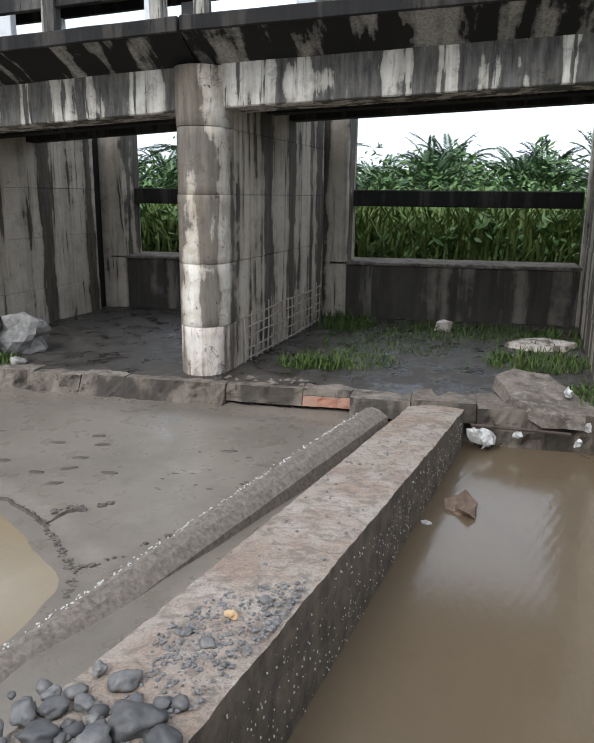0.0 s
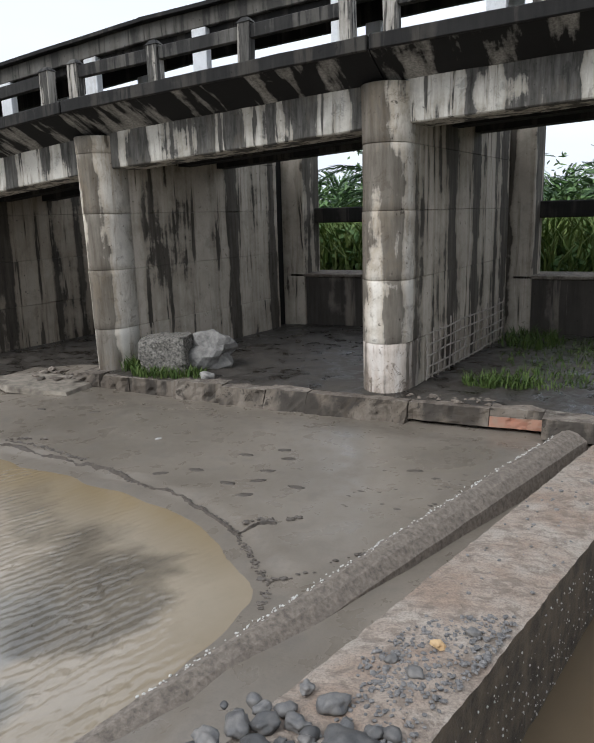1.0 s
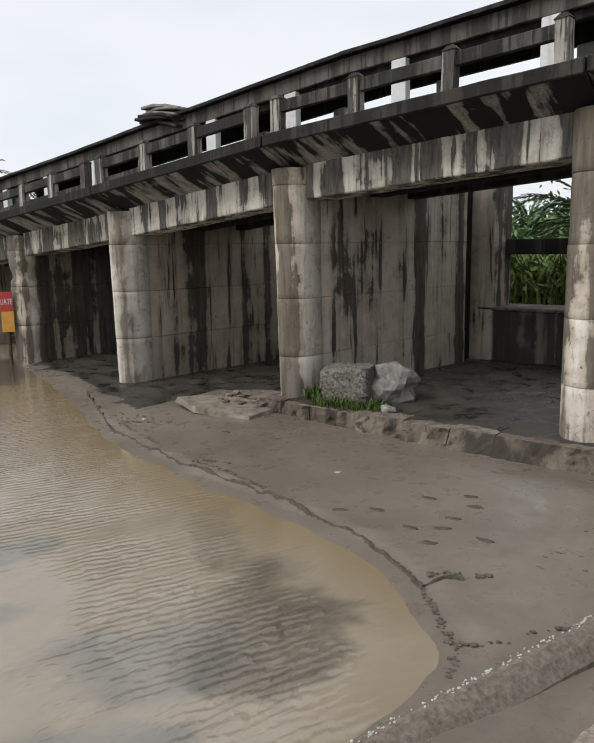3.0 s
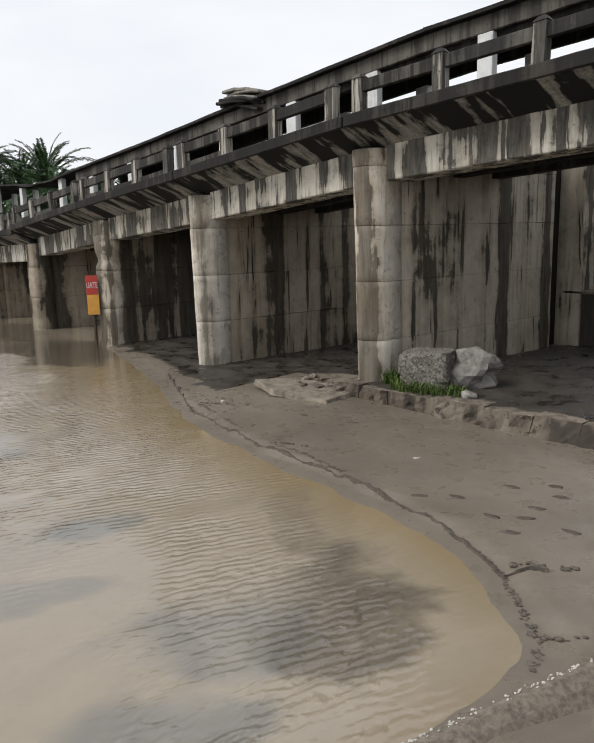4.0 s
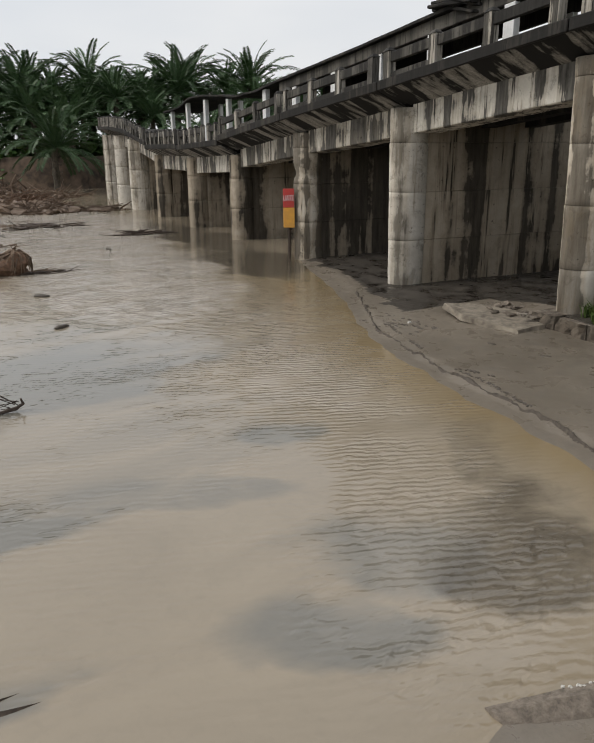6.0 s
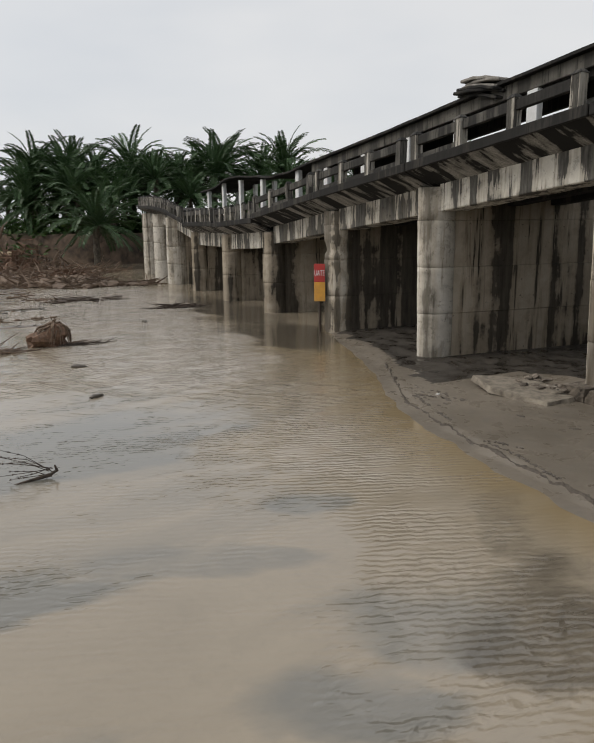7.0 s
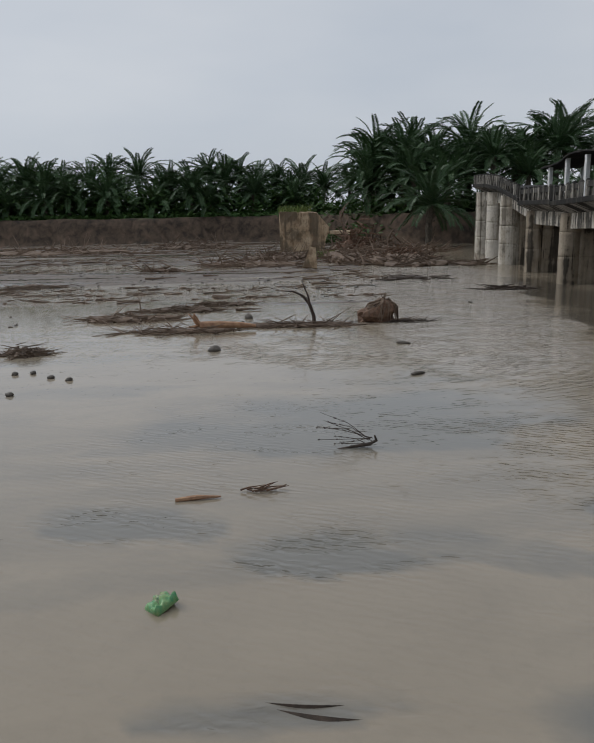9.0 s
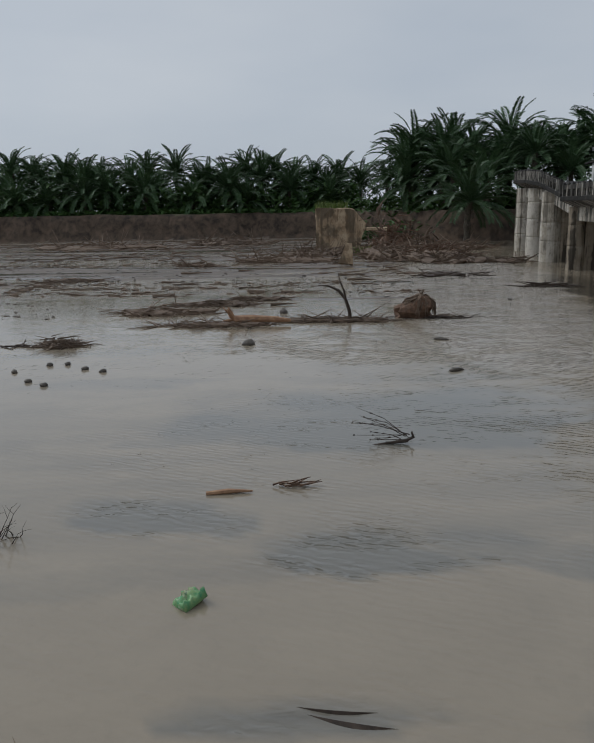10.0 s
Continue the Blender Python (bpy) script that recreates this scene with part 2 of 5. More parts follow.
M_SILT = silt_material()


def water_material(name, shallow, gloss=0.07):
    """Silty river water: tan over shallow silt, grey where deep, dark in the channel and for painted pier reflections,
    rippled where the current runs.
    """
    m = Mat(name, gloss)

    def layer(title):
        a = m.t.nodes.new("ShaderNodeAttribute")
        a.attribute_name = title
        return a.outputs["Fac"]

    flow = m.scaled(0.9, 0.4, 1, 0.25)
    mid = m.noise(flow, 0.8, 5, 0.6, 0.8)
    soft = m.math("SUBTRACT", mid, 0.5)
    deep = m.ramp(m.math("ADD", layer("depth"), m.math("MULTIPLY", soft, 0.9)), [(0.12, 0.0), (0.95, 1.0)])
    c = m.mix(m.ramp(mid, [(0.35, 0.0), (0.65, 1.0)]), shallow, tuple(0.88 * q for q in shallow))
    c = m.mix(m.ramp(m.noise(m.scaled(1, 1, 1), 5.5, 5, 0.65, 0.6), [(0.5, 0.0), (0.75, 0.14)]), c, tuple(0.6 * q for q in shallow))
    c = m.mix(m.math("MULTIPLY", deep, 0.74), c, (0.135, 0.137, 0.126))
    # pale tone on strong ripples stands in for reflected sky
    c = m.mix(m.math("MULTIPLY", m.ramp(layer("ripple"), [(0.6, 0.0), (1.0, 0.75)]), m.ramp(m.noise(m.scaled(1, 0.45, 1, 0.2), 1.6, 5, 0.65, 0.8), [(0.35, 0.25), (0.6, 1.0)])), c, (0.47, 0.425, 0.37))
    c = m.mix(m.math("MULTIPLY", layer("silt"), m.ramp(mid, [(0.3, 0.6), (0.6, 1.0)])), c, (0.25, 0.19, 0.11))
    murk_reflection = m.math("ADD", layer("murk_reflection"), m.math("MULTIPLY", m.math("SUBTRACT", m.noise(m.scaled(1, 0.7, 1, 0.4), 1.9, 6, 0.7, 0.8), 0.5), 0.9))
    c = m.mix(m.ramp(murk_reflection, [(0.2, 0.0), (1.05, 0.92)]), c, (0.085, 0.073, 0.057))
    m.color(c)
    m.b.inputs["IOR"].default_value = 1.62
    rip = m.t.nodes.new("ShaderNodeTexWave")
    rip.inputs["Scale"].default_value, rip.inputs["Distortion"].default_value = 2.6, 5.0
    rip.inputs["Detail"].default_value, rip.inputs["Detail Scale"].default_value = 2.0, 1.5
    m.link(m.scaled(1.0, 0.7, 1, 0.55), rip.inputs["Vector"])
    chop = m.noise(m.scaled(1.8, 0.9, 1, 0.45), 5.0, 2, 0.5, 0.4)
    amp = m.math("ADD", m.math("MULTIPLY", layer("ripple"), m.ramp(m.noise(flow, 1.6, 4, 0.6, 0.8), [(0.4, 0.1), (0.62, 1.0)])), 0.025)
    h = m.math("ADD", m.math("MULTIPLY", m.math("SUBTRACT", rip.outputs["Fac"], 0.5), 0.3), m.math("SUBTRACT", chop, 0.5))
    m.bump(m.math("MULTIPLY", h, amp), 0.9, 0.068)
    return m.m


M_WATER = water_material("muddy_water", (0.305, 0.256, 0.19))
M_POOL = water_material("brown_pool_water", (0.13, 0.097, 0.06), 0.16)


def plain(name, a, b, scale=8.0, rough=0.85, bump=0.4, by_object=0.0):
    """Two-tone mottled surface with fine relief."""
    m = Mat(name, rough)
    v = m.scaled(1, 1, 1)
    f = m.noise(v, scale, 5, 0.65, 0.3)
    c = m.mix(m.ramp(f, [(0.32, 0.0), (0.68, 1.0)]), a, b)
    if by_object:
        c = m.mix(m.math("MULTIPLY", m.rand(), by_object), c, tuple(x * 0.35 for x in a))
    m.color(c)
    m.bump(m.noise(v, scale * 4, 4, 0.7), bump, 0.01)
    return m.m


M_ROCK = plain("grey_rock", (0.13, 0.125, 0.115), (0.36, 0.34, 0.31), 7, by_object=0.6)
M_AGG = plain("pebbled_concrete", (0.018, 0.016, 0.014), (0.27, 0.25, 0.215), 19, bump=1.0)
M_PEBBLE = plain("river_pebbles", (0.1, 0.1, 0.1), (0.26, 0.24, 0.215), 9, 0.55, by_object=0.9)
M_YELLOW = plain("ochre_stone", (0.42, 0.27, 0.13), (0.5, 0.36, 0.2), 9)
M_REBAR = plain("rusted_bars", (0.3, 0.26, 0.22), (0.4, 0.36, 0.31), 14, 0.8)
M_WOOD = plain("wet_driftwood", (0.09, 0.06, 0.04), (0.22, 0.15, 0.1), 9, 0.7, by_object=0.4)
M_BARE = plain("bare_log", (0.22, 0.11, 0.06), (0.42, 0.25, 0.14), 6, 0.7)
M_TWIG = plain("dark_twigs", (0.03, 0.022, 0.016), (0.08, 0.055, 0.04), 9, 0.8)
M_ROOT = plain("reddish_roots", (0.07, 0.04, 0.025), (0.2, 0.115, 0.07), 9, 0.8)
M_TRUNK = plain("palm_trunk", (0.05, 0.045, 0.035), (0.15, 0.125, 0.095), 5, 0.9)
M_BANK = plain("eroded_earth", (0.02, 0.015, 0.01), (0.125, 0.085, 0.058), 0.9, 0.95)
M_TIMBER = plain("weathered_sheeting", (0.12, 0.11, 0.095), (0.3, 0.28, 0.25), 4, 0.8)
M_RED = plain("red_paint", (0.5, 0.035, 0.03), (0.42, 0.05, 0.04), 6, 0.5, 0.1)
M_AMBER = plain("amber_paint", (0.72, 0.36, 0.05), (0.6, 0.3, 0.06), 6, 0.5, 0.1)
M_LETTER = plain("white_lettering", (0.75, 0.74, 0.72), (0.6, 0.58, 0.56), 9, 0.6, 0.1)
M_TRASH = plain("white_plastic", (0.62, 0.61, 0.58), (0.25, 0.235, 0.21), 11, 0.5, 0.3)
M_BAG = plain("green_plastic", (0.05, 0.3, 0.13), (0.3, 0.42, 0.18), 14, 0.35, 0.2)


def leaf_material(name, a, b, gloss=0.45):
    m = Mat(name, gloss, 0.0, 0.2)
    isl = m.node("ShaderNodeNewGeometry").outputs["Random Per Island"]
    c = m.mix(isl, a, b)
    c = m.mix(m.math("MULTIPLY", m.rand(), 0.5), c, tuple(x * 0.55 for x in a))
    m.color(c)
    return m.m


M_FROND = leaf_material("palm_leaf", (0.038, 0.078, 0.032), (0.09, 0.15, 0.065))
M_GRASS = leaf_material("grass_blade", (0.075, 0.135, 0.025), (0.26, 0.31, 0.1), 0.6)
M_BRIGHT = leaf_material("thicket_leaf", (0.08, 0.16, 0.045), (0.2, 0.3, 0.12), 0.55)
M_SHRUB = leaf_material("shrub_leaf", (0.035, 0.085, 0.02), (0.085, 0.15, 0.04), 0.55)
M_WEED = leaf_material("weed_blade", (0.045, 0.085, 0.018), (0.15, 0.2, 0.055), 0.65)
M_DRY = leaf_material("dry_straw", (0.2, 0.14, 0.08), (0.32, 0.24, 0.14), 0.8)

# ---- mesh helpers ----


def mesh_of(bm, name, material, smooth=False):
    me = bpy.data.meshes.new(name)
    bm.to_mesh(me)
    bm.free()
    for mat in material if isinstance(material, (list, tuple)) else (material,):
        me.materials.append(mat)
    if smooth:
        me.polygons.foreach_set("use_smooth", [True] * len(me.polygons))
    return me


def part(name, bm, material, parent, label="", smooth=False):
    """Links a bmesh as one mesh object under a thing or a part."""
    ob = new(name, mesh_of(bm, name, material, smooth))
    ob.parent = parent
    if label:
        tagged(ob, label)
    return ob


def thing(name, at, label, category, group="", kind=""):
    ob = new(name)
    ob.location = at
    ob.empty_display_size = 0.2
    return tagged(ob, label, category, group, kind)


def solid(name, bm, material, label, category, group="", kind="", smooth=False):
    return tagged(new(name, mesh_of(bm, name, material, smooth)), label, category, group, kind)


def box(bm, x0, x1, y0, y1, z0, z1, m=None, bevel=0.0, mat=0):
    """An axis-aligned box, bevelled, put through the matrix m."""
    vs = [bm.verts.new((x, y, z)) for z in (z0, z1) for y in (y0, y1) for x in (x0, x1)]
    fs = [bm.faces.new([vs[i] for i in f]) for f in
          ((0, 2, 3, 1), (4, 5, 7, 6), (0, 1, 5, 4), (2, 6, 7, 3), (0, 4, 6, 2), (1, 3, 7, 5))]
    for f in fs:
        f.material_index = mat
    if bevel:
        es = list({e for f in fs for e in f.edges})
        r = bmesh.ops.bevel(bm, geom=es, offset=bevel, segments=1, affect="EDGES")
        vs = list({v for f in r["faces"] for v in f.verts} | {v for v in vs if v.is_valid})
    if m is not None:
        for v in vs:
            v.co = m @ v.co
    return vs


def prism(bm, outline, axis_from, axis_to, cap=True):
    """Joins two copies of an outline: functions of the index give 3D points."""
    a = [bm.verts.new(axis_from(p)) for p in outline]
    b = [bm.verts.new(axis_to(p)) for p in outline]
    n = len(outline)
    for i in range(n):
        bm.faces.new((a[i], a[(i + 1) % n], b[(i + 1) % n], b[i]))
    if cap:
        bm.faces.new(a[::-1])
        bm.faces.new(b)
    return a + b


def tube(bm, pts, radii, sides=6):
    """A tapered tube along points."""
    rings = []
    for i, p in enumerate(pts):
        p = Vector(p)
        d = Vector(pts[min(i + 1, len(pts) - 1)]) - Vector(pts[max(i - 1, 0)])
        d = d.normalized() if d.length > 1e-6 else Vector((0, 0, 1))
        s = d.orthogonal().normalized()
        if i and s.dot(last) < 0:
            s = -s
        last = s
        t = d.cross(s)
        rings.append([bm.verts.new(p + (s * math.cos(a) + t * math.sin(a)) * radii[i])
                      for a in (2 * math.pi * k / sides for k in range(sides))])
    for r0, r1 in zip(rings, rings[1:]):
        for k in range(sides):
            bm.faces.new((r0[k], r0[(k + 1) % sides], r1[(k + 1) % sides], r1[k]))
    bm.faces.new(rings[0][::-1])
    bm.faces.new(rings[-1])


def rock(bm, at, size, rng, rough=0.25, sub=2, squash=1.0):
    """An angular, uneven stone."""
    seed = Vector((rng.uniform(-50, 50), rng.uniform(-50, 50), rng.uniform(-50, 50)))
    r = bmesh.ops.create_icosphere(bm, subdivisions=sub, radius=1.0)
    for v in r["verts"]:
        n = v.co.normalized()
        k = 1 + rough * noise.noise(n * 1.3 + seed) * 2 + rough * 0.5 * noise.noise(n * 3.7 + seed)
        v.co = Vector((n.x * k * size[0], n.y * k * size[1], max(n.z, -0.7) * k * size[2] * squash)) + Vector(at)


def lerp_table(table, x):
    if x >= table[0][0]:
        return table[0][1]
    for (x0, v0), (x1, v1) in zip(table, table[1:]):
        if x >= x1:
            return v0 + (v1 - v0) * (x - x0) / (x1 - x0)
    return table[-1][1]


# ---- the plan: piers from the near bank outwards; x, y of the nose, its top, its foot ----
PIERS = [
    (9.9, 12.9, 6.6, -0.3), (3.85, 12.9, 6.35, -0.3), (-3.85, 12.9, 5.98, -0.3), (-10.5, 12.9, 5.53, -0.3),
    (-16.6, 12.9, 4.87, -0.4), (-22.7, 13.3, 4.36, -0.5), (-29.4, 13.9, 3.6, -0.5), (-35.4, 14.3, 3.45, -0.5),
    (-42.2, 14.95, 3.55, -0.5), (-48.5, 15.6, 4.5, -0.5), (-54.6, 16.45, 4.85, -0.5), (-60.6, 17.25, 5.0, -0.5),
]
SKEW = 0.11      # piers stand at a slight skew to the deck
BACK = 19.3      # length of the pier walls ends here
BATTER = {3: 0.2, 4: 0.28, 5: 0.2, 6: 0.12}      # noses scoured narrower towards the foot
STEP = {5: (0.0, 0.16), 6: (0.0, -0.04), 7: (0.03, -0.06), 8: (0.12, 0.0)}      # deck ends settled off their piers
WALKWAY = [6.6, 6.35, 5.98, 5.53, 4.87, 4.32, 3.85, 3.6, 3.92, 3.45]      # level of the gallery at each pier

# ---- ground: one sheet of mud, banks and land ----
SHORE = [(-22.8, 13.1), (-18.74, 11.7), (-15.6, 10.5), (-13.4, 9.35), (-11.2, 8.57), (-9.3, 8.1), (-7.3, 7.8), (-5.8, 7.53), (-4.6, 7.22), (-3.98, 6.86), (-3.3, 6.32),
         (-2.84, 5.83), (-2.65, 5.56), (-2.57, 4.94), (-2.76, 4.21), (-2.75, 3.3), (-2.6, 2.4)]


def shore_side(x, y):
    """Signed distance from the waterline; positive on the mud."""
    best, side = 1e9, 1
    for (ax, ay), (bx, by) in zip(SHORE, SHORE[1:]):
        dx, dy = bx - ax, by - ay
        k = max(0.0, min(1.0, ((x - ax) * dx + (y - ay) * dy) / (dx * dx + dy * dy)))
        ex, ey = x - ax - k * dx, y - ay - k * dy
        d = ex * ex + ey * ey
        if d < best:
            best, side = d, dx * ey - dy * ex
    return math.copysign(math.sqrt(best), side)


def fbm(x, y, s, k=0.0):
    return noise.noise(Vector((x * s, y * s, k))) + 0.5 * noise.noise(Vector((x * s * 2.1, y * s * 2.1, k + 7)))


def smooth(a, b, v):
    k = max(0.0, min(1.0, (v - a) / (b - a)))
    return k * k * (3 - 2 * k)


def wall_x(y):
    """Middle line of the broken retaining wall."""
    return -0.745 + (y - 4.4) * 0.1995


def ground_z(x, y):
    # river bed and the mud apron in front of the piers
    if -30 < x < 6 and 1.5 < y < 24:
        s = shore_side(x, y) + 0.1 * fbm(x, y, 1.3)
        if x > -2.4 and y < 3.4:
            s = max(s, 0.5)
        z = -0.2 + 0.22 * smooth(-1.5, 0.1, s) + 0.06 * smooth(0.16, 0.24, s) + 0.01 * min(max(s, 0), 4)
        z += 0.01 * fbm(x, y, 1.1) * smooth(-0.3, 0.5, s)
        right = x - (wall_x(y) + 0.45)
        if right > -0.4 and y < 11.9:
            z += (-0.7 - z) * smooth(-0.35, 0.0, right)
        elif -3.6 < x < 0.6 and y > 10.6:
            z -= 0.1 * smooth(10.9, 11.7, y) * smooth(-3.6, -2.6, x) * smooth(0.6, 0.0, x)
        if y > 10.4 and -10.8 < x < 0.3:
            z += (0.02 - z) * 0.8 * smooth(10.6, 11.8, y) * smooth(-10.8, -9.0, x)
        if y > 11.9 and x > -13:
            z += (0.3 - z) * smooth(12.2, 13.4, y) * smooth(-13.5, -11.5, x)
        if x < -22:
            z += (-0.2 - z) * smooth(-22, -29, x)
    else:
        z = -0.2
        bars = smooth(-23, -31, x + 0.25 * max(0.0, y)) * smooth(10.5, 4.0, y + 0.05 * x + 2)
        z += bars * (0.172 + 0.17 * fbm(x, y * 0.16, 0.22, 3.0) + 0.1 * fbm(x, y * 0.1, 0.55, 6.0) + 0.0012 * (-x - 24))
        z += 0.02 * fbm(x, y, 0.7)
    # land: far bank, land behind the weir, near embankment
    edge = -93 + 15 * smooth(2, 16, y) + 1.8 * fbm(x, y, 0.05, 5.0) + 0.7 * fbm(x, y, 0.3, 9.0)
    z += smooth(edge + 0.6, edge - 0.8, x) * (3.2 - z + 0.2 * fbm(x, y, 0.2))
    z += smooth(21.3, 23.5, y) * (1.9 + 0.1 * fbm(x, y, 0.3) - z) * smooth(-75, -60, x)
    near = smooth(2.6, 0.2, y + max(0.0, -x) * 0.75)
    if x > -4:
        z += near * smooth(-2.3, -0.7, x) * (2.1 - z)
    if x > 2.0:
        z += smooth(3.0, 5.0, x + 0.1 * fbm(x, y, 0.9)) * smooth(11.5, 9, y) * (1.6 - z)
    return z


def axis(stops):
    out = []
    for a, b, step in stops:
        n = max(1, round((b - a) / step))
        out += [a + (b - a) * i / n for i in range(n)]
    return out + [stops[-1][1]]


GX = axis([(-900, -200, 70), (-200, -105, 6), (-105, -84, 0.7), (-84, -30, 0.8), (-30, -14, 0.3), (-14, 3, 0.11), (3, 12, 0.4), (12, 60, 4), (60, 600, 60)])
GY = axis([(-600, -100, 50), (-100, -40, 4), (-40, 1.5, 0.8), (1.5, 12.6, 0.11), (12.6, 25, 0.35), (25, 70, 2.5), (70, 900, 60)])


def ground():
    verts = [(x, y, ground_z(x, y)) for y in GY for x in GX]
    w = len(GX)
    faces = [(j * w + i, j * w + i + 1, (j + 1) * w + i + 1, (j + 1) * w + i) for j in range(len(GY) - 1) for i in range(w - 1)]
    me = bpy.data.meshes.new("ground")
    me.from_pydata(verts, [], faces)
    me.materials.append(M_MUD)
    me.materials.append(M_BANK)
    me.materials.append(M_LAND)
    me.materials.append(M_BAR)
    me.materials.append(M_SILT)
    idx = []
    for p in me.polygons:
        zs = [verts[i][2] for i in p.vertices]
        x, y = p.center.x, p.center.y
        steep = x < -74 and (max(zs) - min(zs) > 0.3 or 0.5 < max(zs) < 2.7)
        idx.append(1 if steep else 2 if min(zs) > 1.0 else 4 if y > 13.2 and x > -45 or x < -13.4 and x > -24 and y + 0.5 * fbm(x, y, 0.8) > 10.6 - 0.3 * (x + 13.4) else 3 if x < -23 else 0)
    me.polygons.foreach_set("material_index", idx)
    me.polygons.foreach_set("use_smooth", [True] * len(idx))
    tagged(new("ground", me), "wet grey-brown river mud rising to earthen banks", "ground", kind="structure")


M_LAND = plain("weedy_earth", (0.05, 0.06, 0.025), (0.12, 0.1, 0.06), 1.2, 0.95)
ground()


# patches of the river bed: middle, half lengths, turn in degrees, strength
DEEP = [(-4.4, 2.85, 1.0, 0.55, 55, 1.0), (-5.2, 4.2, 1.1, 0.8, 50, 0.85), (-12.9, 1.4, 4.2, 2.1, 98, 0.95), (-8.4, 4.4, 0.6, 0.5, 50, 0.85),
        (-7.6, 2.4, 1.3, 0.5, 56, 0.75), (-8.55, -2.1, 1.35, 0.75, 88, 0.95), (-7.6, 0.55, 1.6, 0.62, 92, 1.0), (-4.95, -0.2, 1.0, 0.25, 90, 0.9),
        (-11.6, -1.6, 1.7, 0.3, 104, 0.6), (-15.5, -4.5, 2.4, 0.5, 97, 0.5), (-19, -6, 3.5, 0.6, 95, 0.5), (-17, 4.6, 3.0, 1.0, 120, 0.5)]
# murky patches; the last two put the piers' dark reflections into the colour
MURK_REFLECTION = [(-4.6, 5.4, 1.6, 0.85, 128, 0.8), (-4.95, -0.15, 0.5, 0.12, 90, 0.5), (-6.6, 6.5, 1.3, 0.5, 140, 0.45), (-24.5, 11.5, 5.5, 1.7, 172, 0.95), (-33, 12.6, 7.0, 1.6, 175, 1.0)]
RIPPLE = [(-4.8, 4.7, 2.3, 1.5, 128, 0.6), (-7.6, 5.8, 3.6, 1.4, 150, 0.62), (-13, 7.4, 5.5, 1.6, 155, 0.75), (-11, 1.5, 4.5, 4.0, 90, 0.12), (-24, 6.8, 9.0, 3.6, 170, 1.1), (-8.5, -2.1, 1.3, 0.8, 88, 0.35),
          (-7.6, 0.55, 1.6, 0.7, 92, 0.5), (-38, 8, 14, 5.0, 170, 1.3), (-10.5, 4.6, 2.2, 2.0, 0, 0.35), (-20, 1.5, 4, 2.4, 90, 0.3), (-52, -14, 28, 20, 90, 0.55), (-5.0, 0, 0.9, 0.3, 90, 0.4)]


def field(spots, x, y):
    """Strength of the patches at a place; their edge nearest the bank is sharp, the others fade out."""
    v = 0.0
    for cx, cy, rx, ry, turn, k in spots:
        dx, dy = x - cx, y - cy
        if abs(dx) + abs(dy) > 3.2 * max(rx, ry):
            continue
        wx, wy = 0.45 * fbm(x, y * 0.8, 0.7, 2.0) + 0.15 * fbm(x, y, 2.6, 4.0), 0.6 * fbm(x, y, 0.5, 12.0) + 0.15 * fbm(x, y, 2.6, 14.0)
        dx, dy = dx + wx * min(1.5, ry), dy + wy * min(1.5, rx)
        c, s = math.cos(radians(turn)), math.sin(radians(turn))
        d = math.hypot((dx * c + dy * s) / rx, (dy * c - dx * s) / ry)
        v = max(v, k * smooth(1.45 if dx < 0 else 1.12, 0.45 if dx < 0 else 0.8, d))
    return v


def silt_band(x, y):
    """Yellow-brown water lying along the mud."""
    if x > -2.4 or x < -26:
        return 0.0
    d = -shore_side(x, y)
    width = 0.55 + 0.11 * max(0.0, -3.0 - x)
    return (0.85 * smooth(width * 1.5, width * 0.4, d) * smooth(-2.6, -5.0, x) + 0.3 * smooth(0.6, 0.1, d)) * smooth(-26, -21, x)


def water_sheet(name, xs, ys, z, label, calm=False):
    verts = [(x, y, z) for y in ys for x in xs]
    w = len(xs)
    me = bpy.data.meshes.new(name)
    me.from_pydata(verts, [], [(j * w + i, j * w + i + 1, (j + 1) * w + i + 1, (j + 1) * w + i) for j in range(len(ys) - 1) for i in range(w - 1)])
    me.materials.append(M_POOL if calm else M_WATER)
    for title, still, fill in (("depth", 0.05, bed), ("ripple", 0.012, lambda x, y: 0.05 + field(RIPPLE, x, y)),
                               ("silt", 0.0, silt_band), ("murk_reflection", 0.0, lambda x, y: field(MURK_REFLECTION, x, y))):
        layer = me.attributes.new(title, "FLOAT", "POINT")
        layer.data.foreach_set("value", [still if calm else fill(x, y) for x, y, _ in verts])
    tagged(new(name, me), label, "water", kind="structure")


def bed(x, y):
    """Depth over the bed: patches, and a grey stretch beyond the near sand bar, whose rim is sharp."""
    rim = -6.75 - 0.35 * math.sin(0.55 * y + 0.6) - 0.55 * max(0.0, y - 2.0) + 0.35 * fbm(x, y, 0.45, 21.0)
    sheet = 0.34 * smooth(rim + 0.05, rim - 0.3, x) * smooth(rim - 14, rim - 1.0, x) * smooth(7.0, 3.5, y)
    far = 0.2 * smooth(-15, -24, x) * smooth(11.5, 8.0, y)
    return max(field(DEEP, x, y), sheet, far)


water_sheet("water", axis([(-94, -30, 1.0), (-30, -14, 0.3), (-14, -0.9, 0.14)]), axis([(-300, -40, 20), (-40, -8, 1.5), (-8, 9, 0.14), (9, 14, 0.3), (14, 22, 1.0)]), 0.0,
            "shallow muddy brown river water with ripples")
